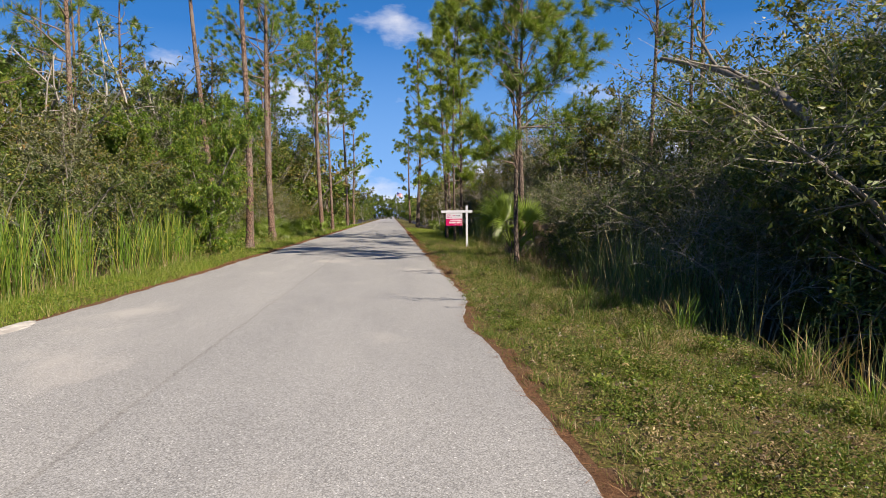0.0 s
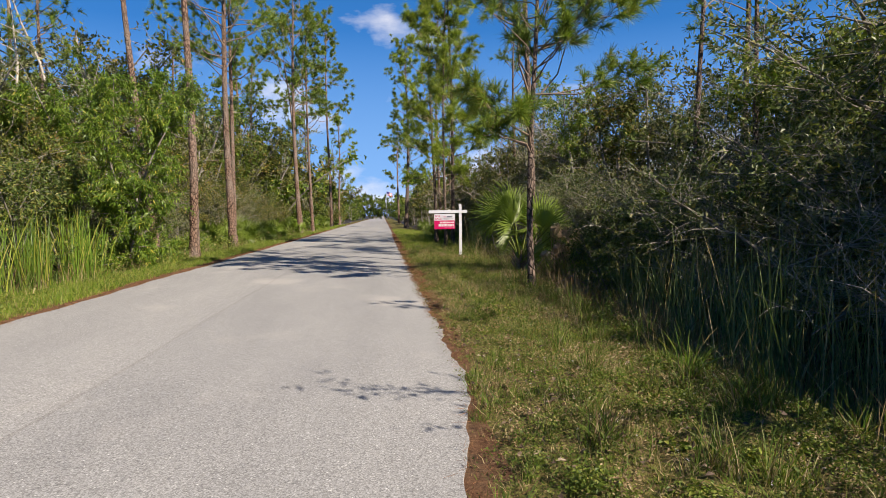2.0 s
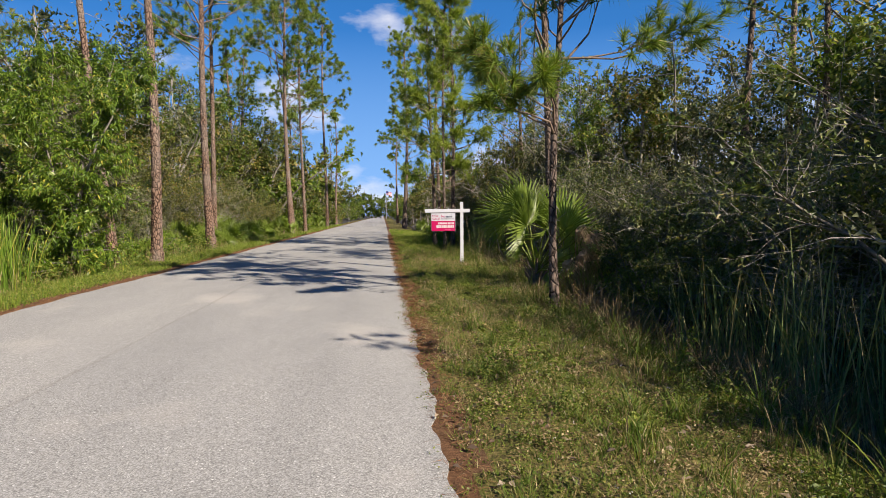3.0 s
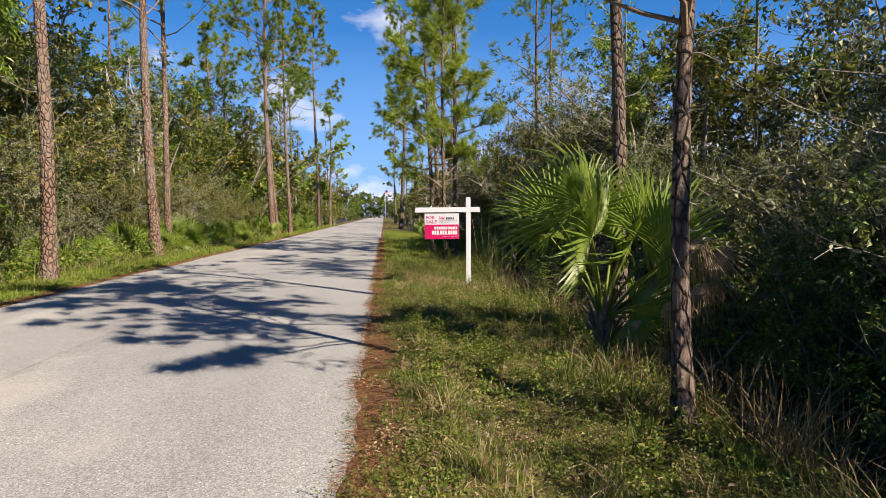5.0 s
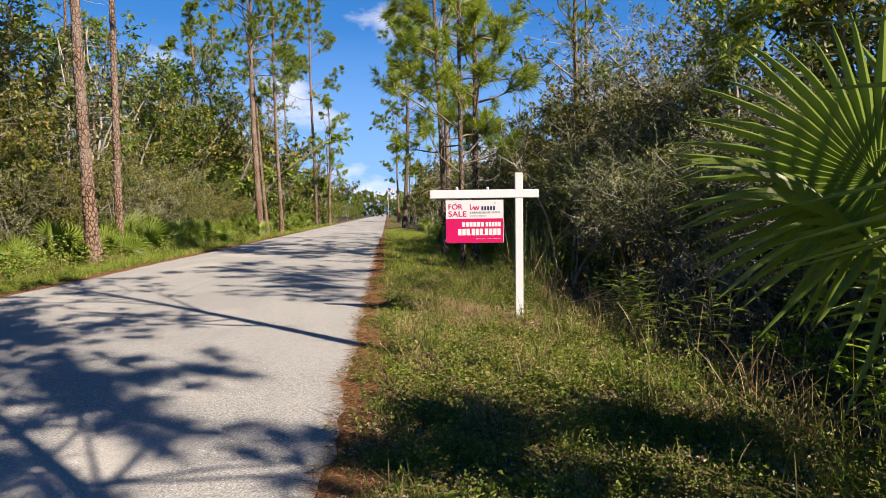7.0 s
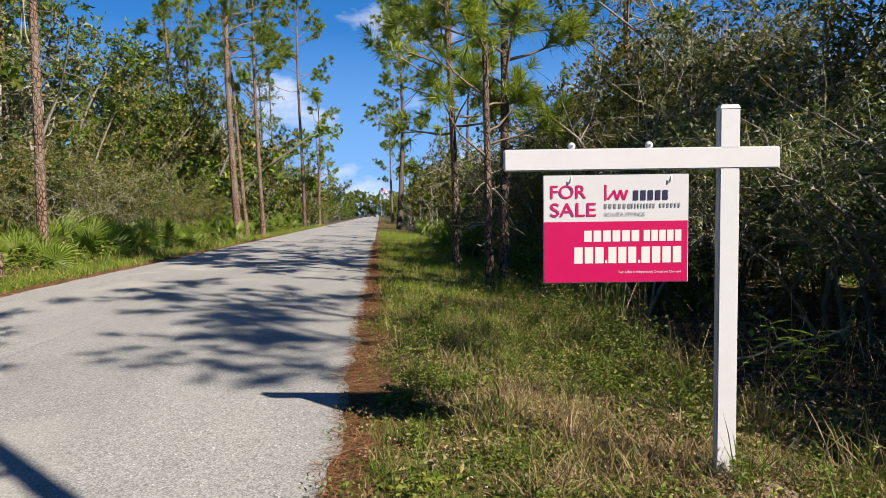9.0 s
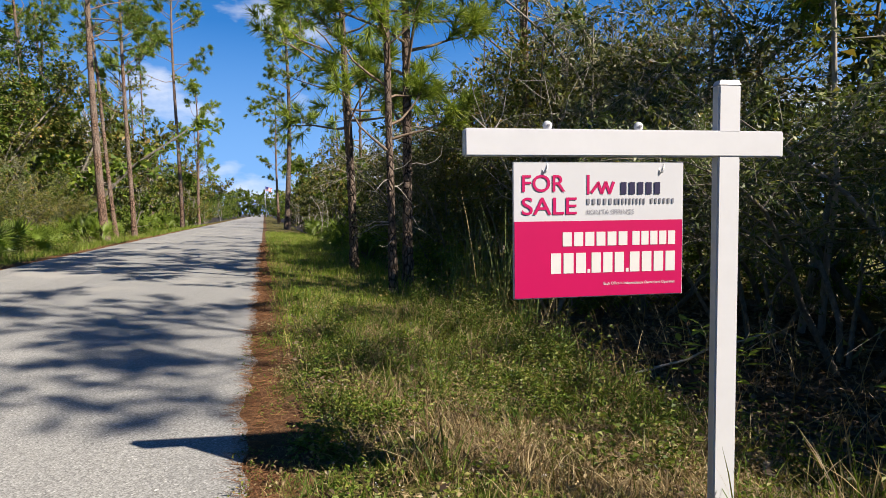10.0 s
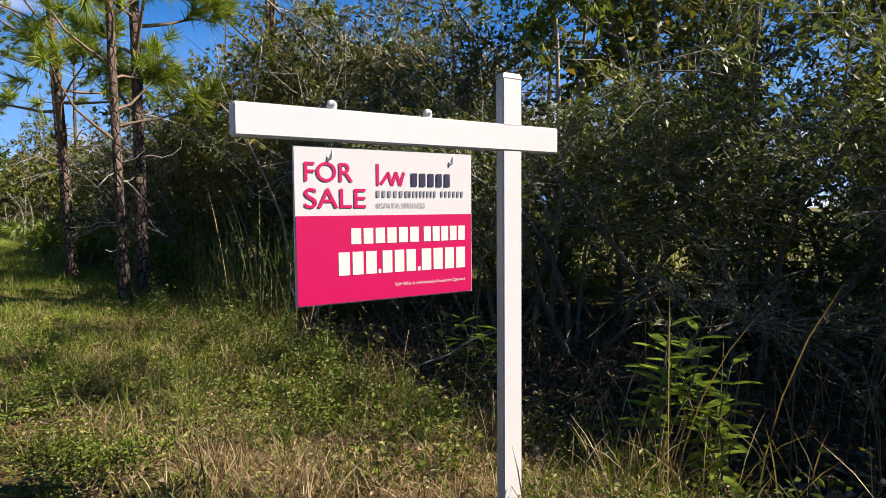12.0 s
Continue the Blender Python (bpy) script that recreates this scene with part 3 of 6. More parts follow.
def pine(seed, tall, first, r0, lean=(0, 0), reach=1.6, count=34, tufts=5, needle=0.20, bark="pine_bark", needles="needles", stubs=8, low=(), per=30, nw=0.007, stub=1.0, wild=1.0, plated=0, name="slash_pine",
         label="tall slash pine with plated red-brown bark and tufted crown"):
    """A pine: bare plated trunk, dead stubs, crooked limbs with needle tufts at their ends."""
    rng = np.random.default_rng(seed)
    n = 16
    f = np.linspace(0, 1, n)
    sway = 0.10 * np.sin(f * rng.uniform(3, 6) + rng.uniform(0, 6)) * tall / 12
    tp = np.stack([lean[0] * f ** 1.15 * tall + sway, lean[1] * f * tall + 0.6 * sway[::-1], f * tall], 1)
    tp[:, :2] -= tp[0, :2]
    tr = r0 * (1 - 0.72 * f) * (1 + 0.35 * np.exp(-f * 28))
    trunk = [(tp, tr)]
    limbs, twigs, dead, T, TD = [], [], [], [], []

    def limb(o, d, L, k_tufts, r):
        p = bend_path(o, d, L, 5, rng, 0.18 * wild, 0.10, 0.05)
        limbs.append((p, np.linspace(r, r * 0.25, 6)))
        for q in range(k_tufts):
            g = 1.0 - 0.62 * (q / k_tufts) * rng.uniform(0.6, 1.1)
            k = min(int(g * 5), 4)
            o2 = p[k] + (p[k + 1] - p[k]) * (g * 5 - k)
            d2 = unit(unit(p[k + 1] - p[k]) + rng.normal(size=3) * 0.6 + np.array([0, 0, 0.35]))
            L2 = rng.uniform(0.2, 0.6) * min(L, 2.4) * 0.6 if q else 0.1
            p2 = bend_path(o2, d2, L2, 2, rng, 0.15, 0.1)
            if q % 2 == 0:
                twigs.append((p2, np.linspace(r * 0.3, 0.004, 3)))
            T.append(p2[-1])
            TD.append(unit(p2[-1] - p2[-2]))

    def on(z):
        g = min(max(z / tall, 0), 0.999) * (n - 1)
        k = int(g)
        return tp[k] + (tp[k + 1] - tp[k]) * (g - k), tr[k]

    for b in range(count):
        u = (b + rng.random()) / count
        z = first + (tall - first) * u ** 0.9
        a = rng.uniform(0, 2 * np.pi)
        o, rr = on(z)
        L = reach * rng.uniform(0.6, 1.2) * (1.0 - 0.42 * u)
        limb(o, unit(np.array([np.cos(a), np.sin(a), rng.uniform(-0.1, 0.65) + 0.4 * u])), L, tufts, min(rr * 0.45, 0.035))
    for z, a, L in low:
        o, rr = on(z)
        limb(o, unit(np.array([math.cos(a), math.sin(a), 0.25])), L, tufts + 2, min(rr * 0.4, 0.035))
    limb(tp[-1], np.array([0, 0, 1.0]), 0.5, 4, 0.02)
    for b in range(stubs):
        z = rng.uniform(0.25, 1.0) * first
        a = rng.uniform(0, 2 * np.pi)
        o, rr = on(z)
        p = bend_path(o, unit(np.array([np.cos(a), np.sin(a), rng.uniform(-0.3, 0.3)])), rng.uniform(0.15, 0.8) * stub, 5, rng, 0.28)
        dead.append((p, np.linspace(0.010, 0.003, 6) * min(stub, 1.0)))
    T, TD = np.array(T), np.array(TD)
    per = int(per * (1.5 if per < 20 else 1.45))
    N = len(T) * per
    base = np.repeat(T, per, 0)
    ax = np.repeat(TD, per, 0)
    D = unit(ax * 0.75 + rng.normal(size=(N, 3)) * 0.52)
    base = base - ax * (rng.uniform(0, 0.16, N))[:, None]
    L = (needle * rng.uniform(0.7, 1.2, N))[:, None]
    S = unit(np.cross(D, rng.normal(size=(N, 3)))) * nw * 0.5
    V = np.stack([base - S, base + S, base + D * L - np.array([0, 0, 1.0]) * L * L * 0.5], 1).reshape(-1, 3)
    thing = empty(name, Matrix())
    if plated:
        m_r = int(tall * plated)
        fz = np.linspace(0, 1, m_r)
        fine = np.stack([np.interp(fz, f, tp[:, k]) for k in range(3)], 1)
        V0, F0 = tubes([(fine, np.interp(fz, f, tr))], 18)
        q, s = np.divmod(np.arange(len(V0)), 18)
        col_id = s // 2
        row_id = (q * tall / m_r / 0.14 + np.random.default_rng(seed + 5).uniform(0, 1, 9)[col_id] + 0.3 * np.sin(q * 0.21 + col_id * 1.7)).astype(int)
        lump = np.random.default_rng(seed + 9).uniform(-0.10, 0.10, 4096)[(col_id * 131 + row_id * 17) % 4096]
        lump = np.where(s % 2 == 0, lump, lump * 0.8 + 0.01) - 0.06 * (rng.random(len(V0)) < 0.14)
        V0 = fine[q] + (V0 - fine[q]) * (1 + lump * np.interp(fz[q], [0, 0.7, 1], [1.0, 0.7, 0.3]))[:, None]
        piece("trunk", mesh_np("trunk", V0, F0, False), M[bark], thing)
    else:
        V0, F0 = tubes(trunk, 10)
        piece("trunk", mesh_np("trunk", V0, F0, True), M[bark], thing)
    V1, F1 = tubes(limbs, 4)
    V3, F3 = tubes(twigs, 3)
    piece("branchwork", mesh_np("branchwork", np.concatenate([V1, V3]), np.concatenate([F1, F3 + len(V1)]), True), M["limb"], thing, kind="stuff")
    if dead:
        V2, F2 = tubes(dead, 4)
        piece("dead_branchwork", mesh_np("dead_branchwork", V2, F2, True), M["pale_wood"], thing, "bare grey broken branches", kind="stuff")
    piece("crown", mesh_np("crown", V, np.arange(len(V)).reshape(-1, 3)), M[needles], thing, "green clumps of long needles", kind="stuff")
    return tagged(thing, label, "pine tree", "roadside pines")


def fan_mesh(seed, segs=34, spread=2.2, droop=0.35, split=0.5, slim=0.8):
    """A fan-shaped palm blade of radius 1 about the origin, opening along +y: pleated near the stalk, split into drooping fingers."""
    rng = np.random.default_rng(seed)
    Vs, Fs, off = [np.zeros(3)], [], 1
    st = np.array([0.03, 0.22, split, 0.66, 0.84, 1.0])
    for s in range(segs):
        a = spread * (2 * (s + 0.5) / segs - 1)
        R = (1.0 - 0.20 * (abs(a) / spread) ** 2) * rng.uniform(0.92, 1.05)
        cell = spread / segs
        half = cell * np.array([0.03, 0.22, split, split * 0.92 * slim, split * 0.62 * slim, 0.02])
        bend_a, dr = rng.normal() * 0.07, droop * rng.uniform(0.4, 1.7)
        rows = []
        for k, q in enumerate(st):
            late = max(q - split, 0)
            aa = a + bend_a * late
            r = q * R
            z = 0.10 * q * math.cos(a * 0.5) - dr * late ** 2 * 1.9 - 0.16 * (1 - math.cos(a)) * q * 0.5
            c = np.array([math.sin(aa) * r, math.cos(aa) * r - 0.25 * dr * late ** 2, z])
            t = np.array([math.cos(aa), -math.sin(aa), 0])
            h = half[k] * R
            rows += [c - t * h, c + np.array([0, 0, h * 1.1]), c + t * h]
        Vs += rows[3:]
        Fs += [(0, off, off + 1), (0, off + 1, off + 2)]
        for k in range(len(st) - 2):
            o = off + k * 3
            Fs += [(o, o + 1, o + 4, o + 3), (o + 1, o + 2, o + 5, o + 4)]
        off += (len(st) - 1) * 3
    me = bpy.data.meshes.new("frond")
    me.from_pydata([tuple(v) for v in Vs], [], Fs)
    me.polygons.foreach_set("use_smooth", np.zeros(len(Fs), dtype=bool))
    return me


FANS = [fan_mesh(11, 34, 2.1, 0.22, 0.46), fan_mesh(12, 32, 2.0, 0.45, 0.42), fan_mesh(13, 30, 1.9, 0.65, 0.38), fan_mesh(14, 34, 2.25, 0.15, 0.48)]
SMALL_FANS = [fan_mesh(21, 20, 2.0, 0.16, 0.45), fan_mesh(22, 18, 2.1, 0.3, 0.42), fan_mesh(23, 18, 1.9, 0.5, 0.38), fan_mesh(24, 20, 2.2, 0.2, 0.45)]
DEAD_FANS = [fan_mesh(15, 24, 1.4, 2.2, 0.3), fan_mesh(16, 22, 1.1, 2.6, 0.25)]
_v, _f = tubes([(np.array([[0, -1.0, 0], [0, -0.6, 0.05], [0, -0.2, 0.03], [0, 0.06, 0.0]]), np.array([0.022, 0.016, 0.012, 0.008]))], 5)
STALK = mesh_np("petiole", _v, _f, True)


def fan_palm(name, seed, fronds, trunk, label, dead=(), fans=None):
    """A trunkless or short palm. A frond is its bearing and rise in degrees, the stalk's length, the blade's radius,
    and the bearing towards which the blade turns its face; each blade is an object with its stalk under it."""
    rng = np.random.default_rng(seed)
    thing = empty(name, Matrix())
    fat = 0.6 + 0.4 * fronds[0][3]
    rings = [(np.array([[0, 0, -0.1], [0.02, 0, trunk * 0.5], [0.01, 0.02, trunk]]), np.array([0.13, 0.11, 0.06]) * fat)]
    for b in range(16):
        a = b * 2.4
        z = trunk * (0.05 + 0.85 * b / 16)
        o = np.array([math.cos(a) * 0.07, math.sin(a) * 0.07, z])
        rings.append((np.array([o, o + np.array([math.cos(a) * 0.06, math.sin(a) * 0.06, 0.14]), o + np.array([math.cos(a) * 0.14, math.sin(a) * 0.14, 0.26])]), np.array([0.03, 0.022, 0.012])))
    V, F = tubes(rings, 6)
    piece("trunk", mesh_np("trunk", V, F, True), M["limb"], thing, "short trunk of old leaf bases")
    for gone, (az, rise, L, s, face) in [(False, f) for f in fronds] + [(True, f) for f in dead]:
        a, el = radians(az), radians(rise)
        d = Vector((math.cos(a) * math.cos(el), math.sin(a) * math.cos(el), math.sin(el)))
        hub = Vector((0, 0, trunk * 0.9)) + d * L
        y = (d + Vector((0, 0, -1.1))).normalized() if gone else Vector((d.x * 1.3, d.y * 1.3, d.z * 0.68)).normalized()
        zz = Vector((math.cos(radians(face)), math.sin(radians(face)), 0.6))
        side = y.cross(zz).normalized()
        zz = side.cross(y).normalized()
        R = Matrix((side, y, zz)).transposed().to_4x4()
        me = (DEAD_FANS if gone else fans or FANS)[int(rng.integers(0, 2 if gone else 4))]
        blade = Matrix.Translation(hub) @ R @ Matrix.Scale(s, 4)
        fr_ob = piece("frond", me, M["frond_dead"] if gone else M["frond"], thing, "drooping brown dead frond" if gone else "", blade)
        sd = hub - Vector((0, 0, trunk * 0.75))
        ydir = sd.normalized()
        sx = ydir.cross(Vector((0.02, 0, 1))).normalized()
        R2 = Matrix((sx, ydir, sx.cross(ydir))).transposed().to_4x4()
        piece("petiole", STALK, M["frond_dead"] if gone else M["herb"], fr_ob, "", blade.inverted() @ Matrix.Translation(hub) @ R2 @ Matrix.Diagonal((1, sd.length, 1, 1)))
    return tagged(thing, label, "palm", "palms")


def fan_ring(seed, count, L, s, lowest=15, highest=82):
    """Fronds all round, the outer ones lower, with their faces turned any way."""
    r = np.random.default_rng(seed)
    return [(k * 137.5 + r.uniform(-20, 20), highest - (highest - lowest) * (k / max(count - 1, 1)) ** 0.8, L * r.uniform(0.75, 1.15), s * r.uniform(0.8, 1.12),
             k * 137.5 + r.choice([-1, 1]) * r.uniform(25, 100)) for k in range(count)]


def clump(name, seed, n, tall, wide, w, lean, mat, label, category, group, straw=0.0, parts=4, bend=0.6):
    rng = np.random.default_rng(seed)
    a, r = rng.uniform(0, 2 * np.pi, n), wide * np.sqrt(rng.random(n))
    P = np.stack([np.cos(a) * r, np.sin(a) * r, np.full(n, -0.05)], 1)
    H = tall * rng.uniform(0.55, 1.1, n)
    V, F = blades(P, H, np.full(n, w) * rng.uniform(0.7, 1.2, n), lean, rng, bend, parts)
    thing = empty(name, Matrix())
    piece("foliage", mesh_np("foliage", V, F), M[mat], thing, kind="stuff")
    if straw:
        k = int(n * straw)
        a, r = rng.uniform(0, 2 * np.pi, k), wide * 1.2 * np.sqrt(rng.random(k))
        P = np.stack([np.cos(a) * r, np.sin(a) * r, np.full(k, -0.03)], 1)
        V, F = blades(P, tall * rng.uniform(0.15, 0.6, k), np.full(k, w * 0.8), lean * 2.2, rng, 0.9, 3)
        piece("dry_foliage", mesh_np("dry_foliage", V, F), M["straw"], thing, "bent dry straw-coloured blades", kind="stuff")
    return tagged(thing, label, category, group)


# ---- the sign ----
def text_mesh(words, size_h, wide=None, heavy=0.0):
    cu = bpy.data.curves.new("lettering", "FONT")
    cu.body, cu.size, cu.extrude, cu.offset = words, 1.0, 0.0, heavy
    ob = bpy.data.objects.new("lettering", cu)
    me = bpy.data.meshes.new_from_object(ob)
    bpy.data.objects.remove(ob)
    n = len(me.vertices)
    co = np.empty(n * 3, dtype=np.float32)
    me.vertices.foreach_get("co", co)
    co = co.reshape(-1, 3)
    lo, hi = co.min(0), co.max(0)
    co = co - np.array([lo[0], lo[1], 0])
    sy = size_h / (hi[1] - lo[1])
    sx = wide / (hi[0] - lo[0]) if wide else sy
    co = co * np.array([sx, sy, 1])
    me.vertices.foreach_set("co", co.astype(np.float32).ravel())
    me.update()
    return me


def for_sale_sign():
    m = pose(3.366, 23.998, -0.006, 0, 0, -6.2)
    thing = empty("for_sale_sign", m)
    post_x, post_w, post_d, post_y = 0.0085, 0.084, 0.042, -0.031
    part("post", bm_box(post_w, post_d, 1.76, (post_x, post_y, 0.66), 0.005), M["white_vinyl"], thing)
    bm = bmesh.new()
    bmesh.ops.create_cone(bm, cap_ends=True, segments=4, radius1=0.0707, radius2=0.058, depth=0.016,
                          matrix=Matrix.Translation((post_x, post_y, 1.547)) @ Matrix.Diagonal((post_w, post_d, 1, 1)) @ Matrix.Diagonal((10, 10, 1, 1)) @ Matrix.Rotation(radians(45), 4, "Z"))
    part("post_cap", bm, M["white_vinyl"], thing, "shallow bevelled cap")
    part("crossarm", bm_box(1.142, 0.050, 0.089, (-0.356, -0.031, 1.337), 0.004), M["white_vinyl"], thing)
    for x in (-0.645, -0.322):
        bm = bmesh.new()
        bmesh.ops.create_uvsphere(bm, u_segments=14, v_segments=8, radius=0.0165, matrix=Matrix.Translation((x, -0.034, 1.394)) @ Matrix.Diagonal((1, 0.75, 1, 1)))
        cap = part("bolt_cap", bm, M["white_vinyl"], thing, "round white bolt cap", smooth=True)
        bm = bmesh.new()
        bmesh.ops.create_cone(bm, cap_ends=True, segments=10, radius1=0.005, radius2=0.005, depth=0.004, matrix=Matrix.Translation((x, -0.047, 1.394)) @ Matrix.Rotation(radians(90), 4, "X"))
        part("bolt_hole", bm, M["ink_grey"], cap)
    # wire loops through the panel's eyelets
    for x in (-0.655, -0.237):
        t = np.linspace(0, 2 * np.pi, 15)
        loop = np.stack([x + 0.009 * np.cos(t), -0.031 + 0.012 * np.sin(t), 1.268 + 0.030 * np.sin(t + 0.3)], 1)
        V, F = tubes([(loop, np.full(15, 0.0022))], 5)
        piece("hook", mesh_np("hook", V, F, True), M["steel"], thing, "small steel hook")
    # the panel hangs a little turned
    panel = part("panel", bm_box(0.609, 0.010, 0.456, (-0.4595, -0.031, 1.0475), 0.002), M["sign_white"], thing, "white and magenta for sale panel")
    x0, z1, W, H, yf = -0.764, 1.2755, 0.609, 0.456, -0.0362

    def rect(nm, u0, v0, u1, v1, mat, lift=0.0012, label=""):
        bm = bm_box((u1 - u0) * W, 0.0012, (v1 - v0) * H, (x0 + (u0 + u1) / 2 * W, yf - lift, z1 - (v0 + v1) / 2 * H))
        return part(nm, bm, mat, panel, label)

    def words(nm, txt, u0, v0, u1, v1, mat, heavy=0.0):
        me = text_mesh(txt, (v1 - v0) * H, wide=(u1 - u0) * W, heavy=heavy)
        ob = piece(nm, me, mat, panel)
        ob.matrix_basis = pose(x0 + u0 * W, yf - 0.0026, z1 - v1 * H, 90, 0, 0)
        return ob

    rect("coloured_field", 0.006, 0.432, 0.994, 0.992, M["magenta"], label="magenta lower field")
    words("lettering", "FOR", 0.050, 0.095, 0.296, 0.218, M["ink_magenta"], 0.008)
    words("lettering", "SALE", 0.048, 0.258, 0.362, 0.385, M["ink_magenta"], 0.008)
    words("lettering", "BONITA SPRINGS", 0.421, 0.350, 0.700, 0.385, M["ink_grey"])
    words("lettering", "Each Office is Independently Owned and Operated", 0.52, 0.890, 0.948, 0.918, M["ink_white"])
    # plain shapes for the mark and bars for the names and numbers
    rect("mark", 0.421, 0.095, 0.436, 0.238, M["ink_magenta"])
    for u, tilt in ((0.468, 38), (0.497, -20), (0.520, 20), (0.543, -20), (0.566, 20)):
        bm = bm_box(0.010, 0.0012, 0.043, (0, 0, 0))
        part("mark", bm, M["ink_magenta"], panel, "", pose(x0 + u * W, yf - 0.0012, z1 - 0.19 * H, 0, tilt, 0))
    def bars(u0, u1, v0, v1, count, mat, fill=0.8):
        """A word that is not spelled out: one plain bar for each of its letters."""
        step = (u1 - u0) / (count - 1 + fill)
        for k in range(count):
            rect("lettering_bar", u0 + k * step, v0, u0 + (k + fill) * step, v1, mat, 0.0022)

    bars(0.620, 0.855, 0.150, 0.238, 5, M["ink_navy"], 0.66)
    bars(0.421, 0.600, 0.270, 0.312, 6, M["ink_grey"], 0.5)
    bars(0.608, 0.765, 0.270, 0.312, 8, M["ink_grey"], 0.4)
    bars(0.800, 0.940, 0.270, 0.308, 6, M["ink_grey"], 0.45)
    bars(0.280, 0.660, 0.515, 0.618, 6, M["ink_white"])
    bars(0.690, 0.950, 0.515, 0.618, 5, M["ink_white"])
    bars(0.212, 0.415, 0.668, 0.818, 3, M["ink_white"])
    bars(0.448, 0.640, 0.668, 0.818, 3, M["ink_white"])
    bars(0.676, 0.950, 0.668, 0.818, 4, M["ink_white"])
    for u in (0.424, 0.652):
        rect("lettering_bar", u, 0.790, u + 0.016, 0.818, M["ink_white"], 0.0022)
    return tagged(thing, "white vinyl post with hanging magenta and white for sale panel", "sign")


for_sale_sign()

